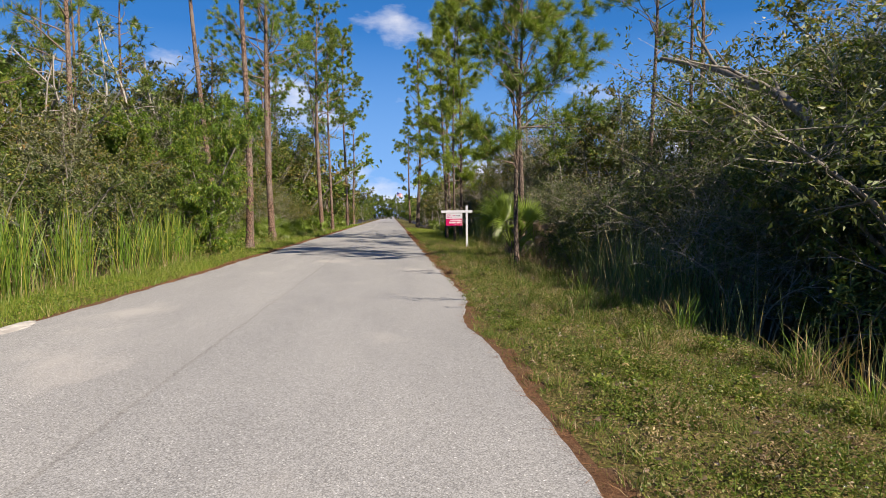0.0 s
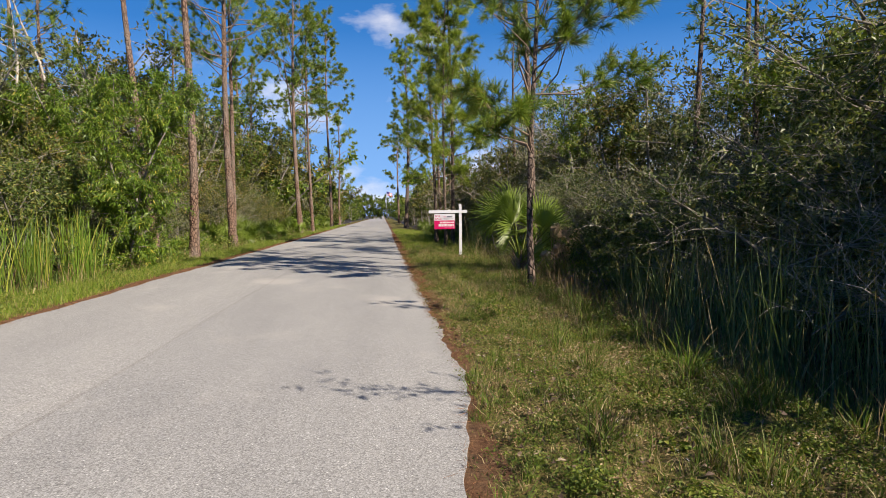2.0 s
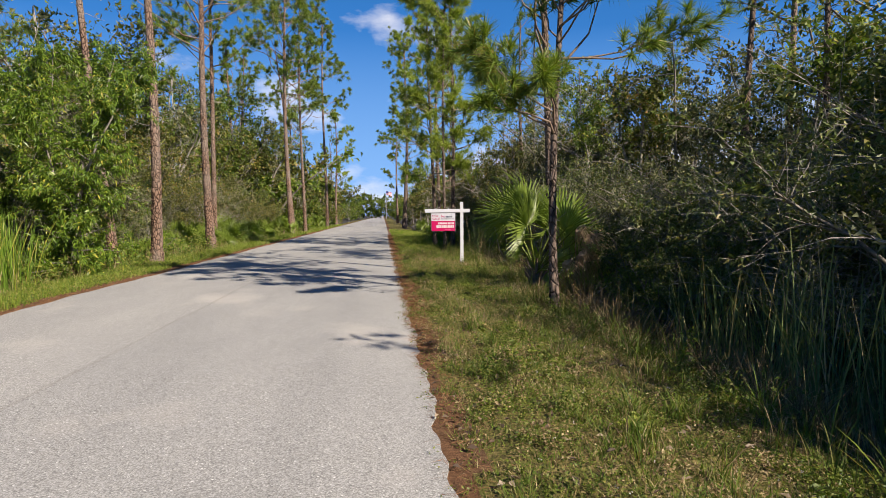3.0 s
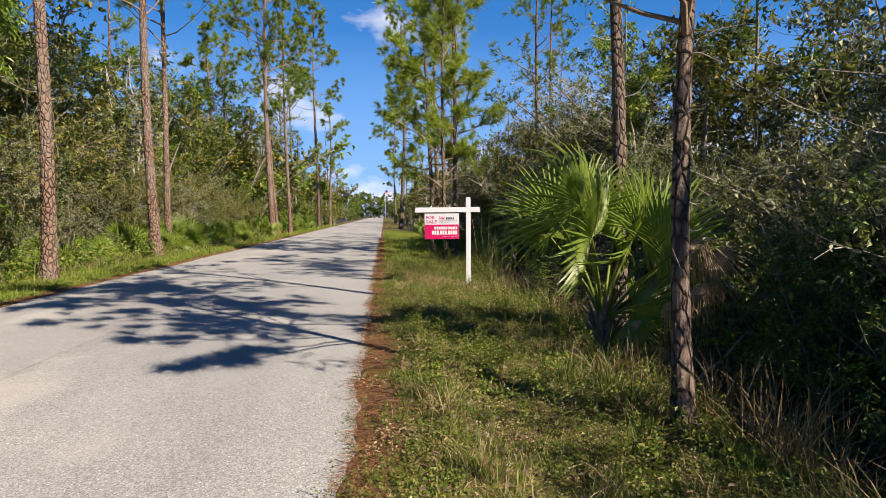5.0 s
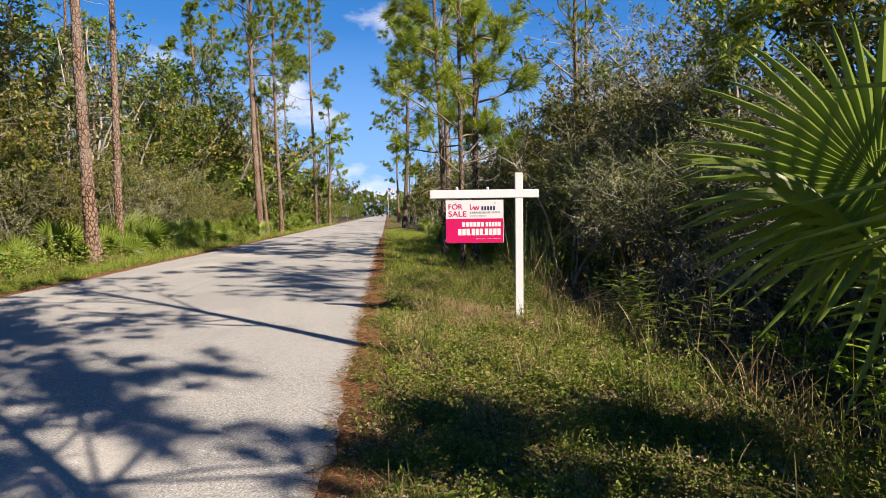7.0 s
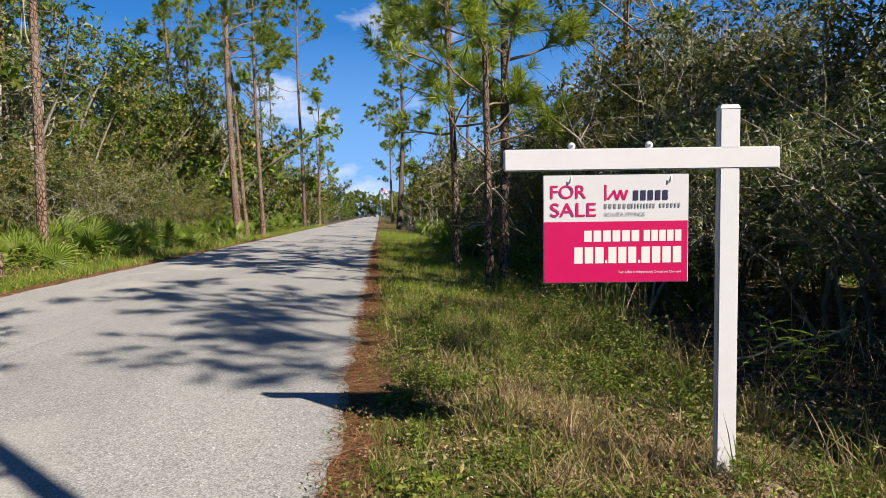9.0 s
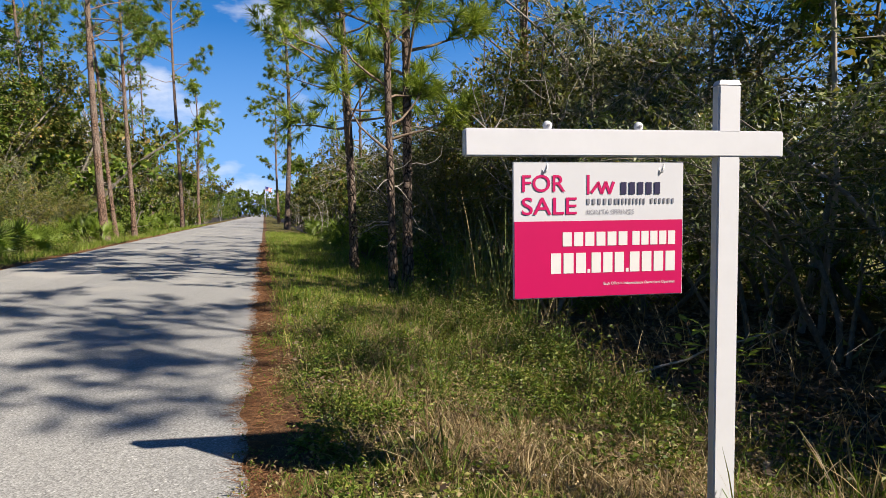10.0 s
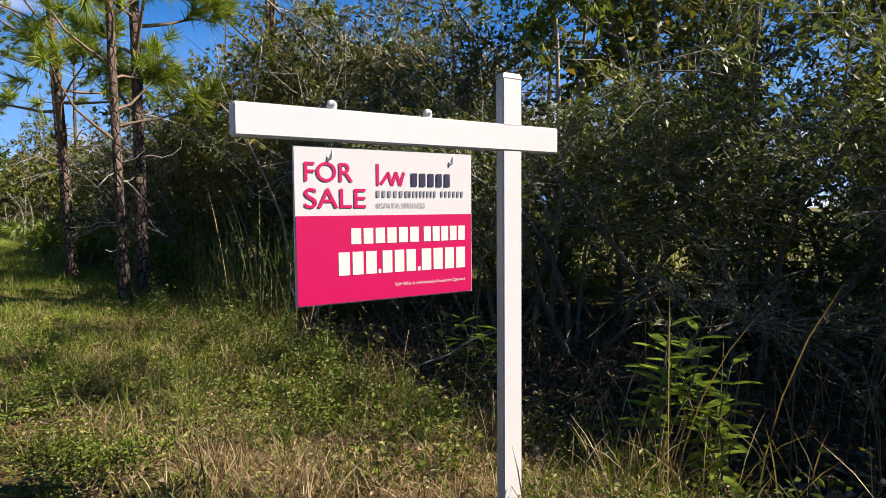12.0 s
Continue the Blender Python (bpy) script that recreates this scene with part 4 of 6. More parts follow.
# ---- pines by the road ----
A = math.radians
PINES = [
    # x, y, seed, height, first limb, trunk radius, lean, and the rest
    (3.79, 16.86, 21, 7.6, 3.3, 0.062, (0.012, 0.02), dict(reach=2.13, count=46, tufts=12, needle=0.26, bark="pine_bark_grey", stubs=16, stub=0.6, per=62, nw=0.0085,
                                                          low=[(2.5, A(235), 1.6), (2.6, A(275), 1.3), (2.8, A(205), 1.6), (2.6, A(150), 1.5), (3.0, A(200), 1.3), (3.2, A(120), 1.7)],
                                                          label="young slash pine with grey flaky bark and low full crown")),
    (4.58, 20.0, 22, 9.5, 4.2, 0.092, (0.0, 0.0), dict(reach=2.24, count=21, tufts=10, needle=0.24, bark="pine_bark_grey", stubs=8, nw=0.01)),
    (9.5, 19.0, 20, 10.6, 8.0, 0.075, (0.0, 0.0), dict(reach=1.5, count=14, tufts=9, stubs=10, bark="pine_bark_grey", nw=0.010, needle=0.24)),
    (8.9, 20.6, 23, 11.0, 6.6, 0.085, (0.0, 0.0), dict(reach=2.3, count=28, tufts=10, stubs=12, bark="pine_bark_grey", nw=0.011, needle=0.26)),
    (3.69, 31.4, 24, 11.5, 2.0, 0.062, (0.02, 0.0), dict(per=42, reach=1.6, count=44, tufts=11, needle=0.28, bark="pine_bark_grey", needles="needles_bright", nw=0.011)),
    (4.02, 31.9, 25, 12.0, 2.6, 0.085, (-0.008, 0.01), dict(per=42, reach=2.0, count=42, tufts=11, needle=0.28, bark="pine_bark_grey", needles="needles_bright", nw=0.013)),
    (3.62, 35.2, 26, 12.0, 2.4, 0.085, (-0.005, 0.01), dict(per=42, reach=2.24, count=40, tufts=12, needle=0.30, bark="pine_bark_grey", needles="needles_bright", nw=0.014)),
    (4.4, 41.0, 27, 12.5, 4.8, 0.10, (0.0, 0.0), dict(reach=2.24, count=18, tufts=8, needles="needles_bright", nw=0.015)),
    (3.45, 70.0, 28, 18.5, 6.5, 0.20, (0.012, 0.0), dict(per=44, reach=3.5, count=36, tufts=11, needle=0.34, nw=0.024, bark="pine_bark_grey")),
    (3.6, 104.0, 29, 15.0, 5.0, 0.18, (0.0, 0.0), dict(reach=3.14, count=21, tufts=10, needle=0.4, nw=0.04)),
    (-5.1, 26.7, 31, 15.5, 11.0, 0.145, (0.008, 0.0), dict(reach=3.0, count=28, tufts=11, stubs=6, nw=0.013, needle=0.26)),
    (-6.3, 26.9, 32, 15.0, 10.8, 0.13, (-0.085, 0.0), dict(reach=2.46, count=17, tufts=8, stubs=4, nw=0.013)),
    (-5.62, 34.3, 33, 15.0, 7.6, 0.17, (-0.012, 0.0), dict(per=42, reach=3.1, count=36, tufts=11, stubs=10, nw=0.014, needle=0.28)),
    (-6.35, 37.6, 34, 15.5, 8.0, 0.125, (-0.012, 0.0), dict(per=42, reach=2.9, count=32, tufts=10, stubs=14, nw=0.014, needle=0.28)),
    (-5.2, 53.5, 35, 17.5, 8.6, 0.19, (-0.006, 0.0), dict(per=46, reach=4.4, count=36, tufts=13, stubs=4, needle=0.34, nw=0.02, wild=1.3)),
    (-4.7, 57.5, 36, 17.0, 6.0, 0.13, (0.0, 0.0), dict(per=42, reach=2.6, count=32, tufts=11, nw=0.02, needle=0.34)),
    (-5.5, 57.2, 37, 14.0, 9.0, 0.12, (-0.09, 0.0), dict(reach=2.02, count=8, tufts=8, nw=0.02, needle=0.32)),
    (-4.9, 79.0, 38, 22.5, 12.0, 0.18, (0.004, 0.0), dict(per=44, reach=3.6, count=26, tufts=13, nw=0.028, needle=0.4)),
    (-7.2, 79.5, 39, 18.0, 14.0, 0.11, (-0.05, 0.0), dict(reach=1.79, count=7, tufts=8, nw=0.028, needle=0.36)),
    (-5.2, 96.0, 40, 15.0, 4.0, 0.18, (0.0, 0.0), dict(reach=3.36, count=24, tufts=11, nw=0.034, needle=0.42, needles="needles_bright")),
    (-12.5, 66.0, 41, 16.5, 8.0, 0.18, (0.0, 0.0), dict(per=42, reach=3.81, count=20, tufts=13, nw=0.024, needle=0.36, wild=1.4)),
    (-11.4, 67.0, 42, 16.0, 8.5, 0.16, (0.015, 0.0), dict(per=42, reach=3.36, count=17, tufts=11, nw=0.024, needle=0.36, wild=1.4)),
]
for x, y, seed, tall, first, r0, lean, more in PINES:
    more["nw"] = more["nw"] * 1.45
    p = pine(seed, tall, first, r0, lean, plated=22 if y < 40 else 0, **more)
    p.matrix_basis = pose(x, y, float(height(x, y)) - 0.05)

# woods behind: four kinds of pine, copied
WOOD_PINES = [pine(51, 10.5, 3.8, 0.12, (0.01, 0.0), reach=2.24, count=17, tufts=8, per=15, nw=0.028, needle=0.30, stubs=4),
              pine(52, 12.0, 5.4, 0.13, (-0.02, 0.0), reach=2.58, count=15, tufts=10, per=15, nw=0.028, needle=0.30, stubs=4),
              pine(53, 8.6, 2.2, 0.09, (0.02, 0.01), reach=2.02, count=18, tufts=8, per=15, nw=0.028, needle=0.28, needles="needles_bright", stubs=3),
              pine(54, 13.5, 6.0, 0.14, (0.0, 0.02), reach=2.91, count=15, tufts=10, per=15, nw=0.03, needle=0.32, bark="pine_bark_grey", stubs=4)]
rng = np.random.default_rng(77)
spots = []
for k in range(12):                                   # woods west of the road
    spots.append((rng.uniform(-20, -9.5), rng.uniform(22, 66)))
for k in range(16):
    spots.append((rng.uniform(-24, -6.5), rng.uniform(62, 150)))
for k in range(16):                                   # woods east of the road
    spots.append((rng.uniform(5.2, 18), rng.uniform(46, 150)))
spots += [(-10.5, 17.5), (-12.2, 21.5), (-13.5, 14.5), (8.8, 38.0), (7.2, 34.5), (12.5, 24.5), (5.6, 46.5)]
for x, y in spots:
    put(WOOD_PINES[int(rng.integers(0, 4))], x, y, rng.uniform(0.85, 1.2) if x < 0 else rng.uniform(0.75, 1.05), rng.uniform(0, 360))

# ---- shrubs and small trees ----
WOODY = {
    "willow": plant_kind("willow_bush", woody_plant(101, 4.2, 2.4, 6, 10, 8, 9000, 0.095, 0.042, 0.032, 0.12, 0.30, 0.2, shown=0.6, simple=True), (M["stem"], M["pale_wood"], M["leaf_grey"]),
                         "grey-green willow bush with many bare pale twigs", "bush", "roadside thicket"),
    "dark": plant_kind("wax_myrtle", woody_plant(102, 4.4, 2.4, 5, 11, 7, 6800, 0.11, 0.046, 0.035, 0.10, 0.22, 0.05), (M["stem"], M["stem"], M["leaf_dark"]),
                       "dark glossy-leaved evergreen wax myrtle bush", "bush", "roadside thicket"),
    "olive": plant_kind("olive_bush", woody_plant(103, 4.0, 2.5, 6, 11, 8, 10000, 0.085, 0.046, 0.03, 0.12, 0.26, 0.15, shown=0.5, simple=True), (M["stem"], M["pale_wood"], M["leaf_olive"]),
                        "dense olive-brown bush with small leaves", "bush", "roadside thicket"),
    "grey_canopy": plant_kind("thicket_tree", woody_plant(121, 4.6, 3.4, 5, 15, 11, 9000, 0.075, 0.032, 0.045, 0.34, 0.30, 0.30, 0.15, 6, 0.9, True), (M["stem"], M["pale_wood"], M["leaf_grey"]),
                              "grey-green thicket tree, bare below, full of pale twigs", "tree", "roadside thicket"),
    "dark_canopy": plant_kind("thicket_tree", woody_plant(122, 4.6, 3.4, 4, 16, 10, 9500, 0.090, 0.032, 0.05, 0.32, 0.26, 0.08, 0.2, 6, 0.6, True), (M["stem"], M["pale_wood"], M["leaf_bay"]),
                              "dark glossy-leaved thicket tree with a bare shaded foot", "tree", "roadside thicket"),
    "green": plant_kind("bay_tree", woody_plant(104, 6.4, 2.0, 5, 26, 9, 26000, 0.125, 0.036, 0.045, 0.03, 0.10, 0.0, 0.45, shown=0.15), (M["stem"], M["stem"], M["leaf_green"]),
                        "bright green bay tree with long hanging leaves", "tree", "bay trees"),
    "arch": plant_kind("arching_tree", woody_plant(105, 5.6, 4.0, 3, 16, 9, 8000, 0.11, 0.045, 0.085, 0.25, 0.42, 0.15, simple=True), (M["stem"], M["stem"], M["leaf_dark"]),
                       "dark leaning tree with arching grey limbs", "tree", "roadside thicket"),
    "back": plant_kind("thicket_tree", woody_plant(114, 6.0, 3.0, 4, 14, 8, 5800, 0.13, 0.066, 0.06, 0.15, 0.2, 0.1, 0.1, 5, 0.5, True), (M["stem"], M["pale_wood"], M["leaf_olive"]),
                       "olive-leaved thicket tree with pale twigs", "tree", "roadside thicket"),
    "back_dark": plant_kind("thicket_tree", woody_plant(115, 6.0, 3.0, 4, 14, 8, 5800, 0.13, 0.066, 0.06, 0.10, 0.2, 0.0, 0.1, 5, 0.3, True), (M["stem"], M["stem"], M["leaf_dark"]),
                            "dark-leaved thicket tree behind the ditch", "tree", "roadside thicket"),
    "slender": plant_kind("slender_tree", woody_plant(117, 8.5, 2.8, 2, 24, 9, 11000, 0.12, 0.05, 0.055, 0.60, 0.02, 0.05, 0.15, 7, 0.4, True), (M["pale_wood"], M["stem"], M["leaf_wood"]),
                          "slender pale-stemmed tree with a high green crown", "tree", "roadside thicket"),
    "bare": plant_kind("bare_shrub", woody_plant(106, 3.2, 2.2, 7, 9, 7, 2200, 0.07, 0.03, 0.022, 0.15, 0.30, 0.6), (M["pale_wood"], M["pale_wood"], M["leaf_olive"]),
                       "leafless tangled shrub of pale grey twigs", "bush", "roadside thicket"),
    "low": plant_kind("low_shrub", woody_plant(107, 1.5, 1.5, 5, 6, 5, 1900, 0.11, 0.05, 0.014, 0.10, 0.25, 0.05, shown=0.1), (M["stem"], M["stem"], M["leaf_green"]),
                      "low green leafy shrub under the trees", "bush", "undergrowth"),
    "tall": plant_kind("woodland_tree", woody_plant(111, 7.5, 3.0, 4, 16, 8, 7500, 0.12, 0.068, 0.07, 0.12, 0.15, 0.05, 0.1, 4, 0.25, True), (M["stem"], M["pale_wood"], M["leaf_olive"]),
                       "tall olive-green tree at the wood edge", "tree", "woodland trees"),
    "tall_green": plant_kind("woodland_tree", woody_plant(112, 7.0, 2.8, 4, 16, 8, 7500, 0.12, 0.068, 0.07, 0.12, 0.15, 0.0, 0.1, 4, 0.2, True), (M["stem"], M["stem"], M["leaf_wood"]),
                             "tall green tree at the wood edge", "tree", "woodland trees"),
    "far": plant_kind("woodland_tree", woody_plant(108, 6.5, 3.2, 3, 9, 5, 2300, 0.25, 0.15, 0.06, 0.12, 0.2, 0.1, 0.1, 4, 0.15, True), (M["stem"], M["pale_wood"], M["leaf_olive"]),
                      "olive-green broadleaf tree in the woods", "tree", "woodland trees"),
    "far_green": plant_kind("woodland_tree", woody_plant(109, 6.0, 3.0, 3, 9, 5, 2300, 0.25, 0.15, 0.06, 0.08, 0.2, 0.0, 0.1, 4, 0.1, True), (M["stem"], M["stem"], M["leaf_wood"]),
                            "dark green broadleaf tree in the woods", "tree", "woodland trees"),
    "distant": plant_kind("distant_tree", woody_plant(116, 8.0, 4.2, 3, 7, 5, 2600, 0.45, 0.26, 0.08, 0.04, 0.15, 0.0, 0.1, 4, 0.05, True), (M["stem"], M["stem"], M["leaf_wood"]),
                          "green tree in the distant wood edge", "tree", "distant woods"),
    "far_bare": plant_kind("leafless_tree", woody_plant(110, 8.0, 2.6, 3, 12, 6, 1500, 0.16, 0.08, 0.07, 0.25, 0.1, 0.6, 0.1, 4, 0.6, True), (M["pale_wood"], M["pale_wood"], M["leaf_grey"]),
                           "leafless grey cypress-like tree with fine twigs", "tree", "woodland trees"),
}
NATIVE = {"grey_canopy": 4.6, "dark_canopy": 4.6, "slender": 8.5, "distant": 8.0, "back": 6.0, "back_dark": 6.0, "tall": 7.5, "tall_green": 7.0, "willow": 4.2, "dark": 4.4, "olive": 4.0, "green": 6.4, "arch": 5.6, "bare": 3.2, "low": 1.5, "far": 6.5, "far_green": 6.0, "far_bare": 8.0}


def shrub(kind, x, y, tall, turn=None, stretch=1.0):
    put(WOODY[kind], x, y, tall / NATIVE[kind], rng.uniform(0, 360) if turn is None else turn, stretch=stretch)


# east side: a thicket past the ditch, low enough by the sign for the sun to reach the verge
def row(x0, y0, y1, step, kinds, lo, hi, wob=0.4):
    y = y0
    while y < y1:
        shrub(kinds[int(rng.integers(0, len(kinds)))], x0 + rng.uniform(-wob, wob), y, rng.uniform(lo, hi))
        y += step * rng.uniform(0.8, 1.2)


row(7.2, 8.8, 11.0, 1.3, ("dark_canopy", "dark"), 3.6, 4.2)
row(7.7, 11.2, 17.4, 1.4, ("grey_canopy", "dark_canopy", "dark_canopy"), 3.0, 3.6)
shrub("tall_green", 8.2, 7.8, 6.8, 10)
# two trees added out of view to widen the shadow band across the verge
shrub("dark_canopy", 7.6, 7.8, 4.7, 40)
shrub("dark_canopy", 8.5, 7.4, 4.2, 130)
# blockers: trees added mostly out of view, to keep sun off the thicket
for x, y, h in ((10.4, 12.2, 6.2), (11.6, 11.2, 6.8), (10.8, 13.8, 6.2), (12.2, 12.8, 7.0), (9.6, 10.6, 5.2), (9.0, 14.6, 4.4)):
    shrub("dark_canopy", x, y, h)
for x, y, h in ((7.4, 8.4, 4.4), (8.3, 7.2, 5.0)):
    shrub("dark", x, y, h)
for x, y, h in ((6.3, 10.6, 2.4), (6.9, 12.6, 2.4), (7.0, 14.4, 2.4), (7.0, 15.8, 2.6), (7.4, 11.4, 2.8), (7.4, 17.0, 3.0), (7.3, 19.2, 3.0), (8.4, 15.2, 3.8)):
    shrub("bare", x, y, h)
row(9.3, 7.6, 18.0, 2.0, ("back_dark", "dark_canopy", "back_dark", "grey_canopy"), 4.5, 5.4)
row(11.2, 14.0, 22.0, 1.8, ("back_dark", "tall_green", "back_dark"), 5.8, 6.5, 0.3)
row(12.9, 15.2, 22.0, 2.2, ("tall_green", "back_dark"), 5.0, 5.6, 0.3)
# tall trees added mostly beyond the view's right edge, to shade ditch and thicket
for x, y, h in ((10.4, 7.4, 7.6), (11.8, 6.4, 7.6), (13.2, 5.4, 8.0), (11.2, 10.2, 7.8), (12.8, 8.2, 8.4), (11.4, 13.4, 7.4), (14.6, 5.0, 8.4), (14.2, 7.4, 8.6), (13.4, 11.8, 8.2)):
    shrub(("back_dark", "back", "back_dark")[int(x * 7) % 3], x, y, h * 0.95)
for k in range(15):                                   # an added slanting row of trees, out of view, shades the near ditch
    x = 7.0 + 0.5 * k
    shrub("far_green", x, 14.6 - 1.03 * x + rng.uniform(-0.3, 0.5), (x - 4.2) * 0.82)
shrub("arch", 9.0, 12.6, 4.6)
row(6.3, 18.4, 21.0, 1.7, ("olive", "dark", "willow"), 2.2, 2.8, 0.3)
for x, y, h in ((5.6, 18.0, 2.1), (6.1, 17.3, 2.6), (5.3, 16.6, 1.8)):
    shrub("dark", x, y, h)
shrub("slender", 8.2, 28.2, 7.6)
row(7.2, 18.0, 23.6, 1.7, ("grey_canopy", "dark_canopy"), 2.5, 2.9, 0.3)
row(8.3, 17.6, 24.4, 1.6, ("dark_canopy",), 3.1, 3.5, 0.3)
for x, y, h in ((12.0, 19.2, 6.4), (13.4, 20.6, 7.4), (12.6, 22.6, 6.6), (14.4, 18.4, 7.6), (13.6, 16.4, 7.2), (14.8, 22.0, 8.0), (15.6, 20.0, 8.2), (15.4, 16.6, 8.0)):
    shrub(("back_dark", "back", "grey_canopy")[int(x * 5) % 3], x, y, h)
row(7.4, 25.0, 31.0, 1.9, ("grey_canopy", "dark_canopy"), 3.0, 3.8, 0.35)
row(9.2, 17.4, 31.5, 1.9, ("dark_canopy", "grey_canopy", "grey_canopy", "back"), 3.6, 4.5, 0.5)
row(11.0, 21.0, 26.0, 2.2, ("willow", "back", "grey_canopy"), 4.8, 5.8)
row(10.8, 26.4, 37.0, 2.0, ("back", "grey_canopy", "far_bare", "back"), 6.6, 8.0, 0.7)
row(13.0, 18.0, 40.0, 2.2, ("far", "far_green"), 2.4, 3.6)
row(10.2, 22.5, 34.0, 1.7, ("low",), 0.9, 1.6)
row(6.0, 30.4, 44.0, 1.7, ("willow", "olive", "olive", "bare", "dark"), 3.2, 4.4)
row(7.7, 31.0, 44.0, 2.0, ("willow", "back", "olive"), 4.6, 5.8)
row(9.8, 32.0, 44.0, 2.3, ("back", "back_dark"), 5.6, 7.0)
for k in range(9):                                    # undergrowth below it
    shrub("low", rng.uniform(5.3, 6.4), rng.uniform(30, 42), rng.uniform(0.7, 1.4))
for x, y in ((5.6, 18.6), (5.5, 20.8), (5.9, 22.2)):
    shrub("low", x, y, 1.0)
# woods east, further on
y = 44.0
while y < 130:
    for x0 in (5.4, 8.2, 12.0):
        shrub(("far", "far_green", "far_bare")[int(rng.integers(0, 3))], x0 + rng.uniform(-0.7, 0.9), y + rng.uniform(-1, 1), rng.uniform(3.2, 6.5))
    y += 4.2 + (y - 44) * 0.04

# west side
shrub("green", -5.8, 23.2, 6.3, 40, 1.14)
shrub("green", -9.6, 27.0, 7.6, 160)
for k, (x, y, h) in enumerate([(-7.6, 9.0, 4.0), (-8.2, 11.2, 5.0), (-7.4, 13.6, 3.8), (-8.8, 14.8, 4.6), (-7.2, 16.6, 3.6), (-8.6, 18.4, 4.6), (-7.4, 20.2, 4.0), (-9.0, 21.5, 4.8), (-8.2, 24.8, 4.4), (-8.4, 28.0, 4.0),
                               (-8.8, 31.5, 3.6), (-9.8, 34.5, 4.2), (-8.2, 38.5, 3.0), (-9.4, 42.0, 4.2), (-7.8, 45.0, 3.4), (-8.8, 48.5, 4.2), (-7.4, 51.0, 3.0), (-9.0, 55.0, 4.2)]):
    shrub(("olive", "willow", "dark", "olive", "dark", "willow", "dark", "olive", "dark")[k % 9], x, y, h)
for k, (x, y, h) in enumerate([(-10.2, 8.5, 6.6), (-11.5, 12.0, 7.4), (-10.8, 15.6, 6.8), (-12.4, 18.6, 8.4), (-10.8, 21.8, 6.8), (-12.6, 25.6, 8.8), (-10.6, 29.5, 6.8), (-12.8, 32.8, 9.2), (-11.4, 37.0, 7.6),
                               (-13.2, 41.0, 11.0), (-11.0, 45.5, 9.4), (-13.4, 50.0, 12.0), (-10.6, 54.0, 10.0), (-9.4, 12.6, 6.0), (-9.8, 17.6, 6.4), (-14.0, 28.5, 10.0), (-15.0, 36.5, 10.5), (-15.0, 14.0, 9.0), (-15.5, 22.0, 9.8), (-12.8, 58.5, 12.5), (-9.8, 62.0, 10.0), (-13.5, 66.5, 13.0), (-10.2, 71.0, 10.5), (-12.0, 76.0, 12.0)]):
    shrub(("tall", "tall_green", "far_bare" if y > 38 else "tall_green", "tall_green")[k % 4], x, y, h * (1.0 if y < 24 else 1.12))
for k in range(12):
    shrub("low", rng.uniform(-7.6, -6.0), rng.uniform(24, 60), rng.uniform(0.6, 1.3))
row(-7.9, 25.4, 60.0, 2.3, ("olive", "willow", "dark", "olive", "bare"), 2.0, 3.2, 0.5)
row(-9.6, 24.0, 60.0, 3.2, ("olive", "back", "willow", "back_dark"), 4.0, 6.2, 0.6)
row(-11.6, 20.0, 62.0, 4.2, ("tall_green", "back", "far_bare", "far_bare"), 8.0, 11.5, 1.2)
y = 16.0
while y < 150:
    for x0 in ((-17.5, -22.0) if y < 56 else (-6.9, -9.5, -14.5)):
        shrub(("far", "far", "far_green", "far_bare")[int(rng.integers(0, 4))], x0 + rng.uniform(-1.4, 1.4), y + rng.uniform(-1, 1), rng.uniform(8.0, 11.5) if y < 56 else rng.uniform(3.0, 5.0) if x0 > -8 else rng.uniform(7.5, 12.0))
    y += 4.4 + max(y - 56, 0) * 0.04
# the woods close the lane far off
for k in range(34):
    shrub("distant", -30 + k * 2.0 + rng.uniform(-1, 1), 240 + rng.uniform(-12, 25), rng.uniform(8, 12))
for k in range(26):                                   # wood edges far to the west and east
    shrub("distant", -30 + rng.uniform(-4, 3), k * 6.0 - 4, rng.uniform(9, 13))
    if k < 18:
        shrub("distant", 46 + rng.uniform(-4, 6), k * 9.0 - 20, rng.uniform(7, 11))
for k in range(30):                                   # along the lane beyond the hundred metres
    side = -1 if k % 2 else 1
    shrub("distant", (-9.5 if side < 0 else 7.5) + side * rng.uniform(-2.0, 5), 95 + k * 4.5, rng.uniform(4.5, 10))
# behind the walk
for k in range(7):
    shrub(("far", "far_green")[k % 2], -22 + k * 2.2, -14 + rng.uniform(-4, 4), rng.uniform(5, 7))

# ---- palms ----
hero = fan_palm("fan_palm", 201, [(150, 55, 0.98, 0.74, 318), (238, 58, 0.95, 0.76, 268), (138, 62, 1.15, 0.72, 238), (205, 74, 1.2, 0.74, 285), (318, 52, 0.95, 0.72, 250),
                                  (345, 40, 0.85, 0.70, 272), (100, 70, 1.1, 0.72, 210), (280, 62, 0.9, 0.72, 300), (20, 62, 1.0, 0.72, 290), (60, 50, 0.95, 0.70, 330),
                                  (292, 10, 0.45, 0.5, 225), (80, 30, 0.8, 0.6, 20)],
                0.40, "large green fan palm with splayed pleated fronds beside the pine",
                [(298, 38, 1.30, 0.52, 250), (310, 32, 1.25, 0.55, 235), (305, 22, 1.05, 0.50, 255), (322, 28, 1.15, 0.5, 270), (290, 16, 0.9, 0.42, 240), (282, 4, 0.55, 0.30, 230)])
hero.matrix_basis = pose(4.1, 19.2, float(height(4.1, 19.2)) - 0.05)
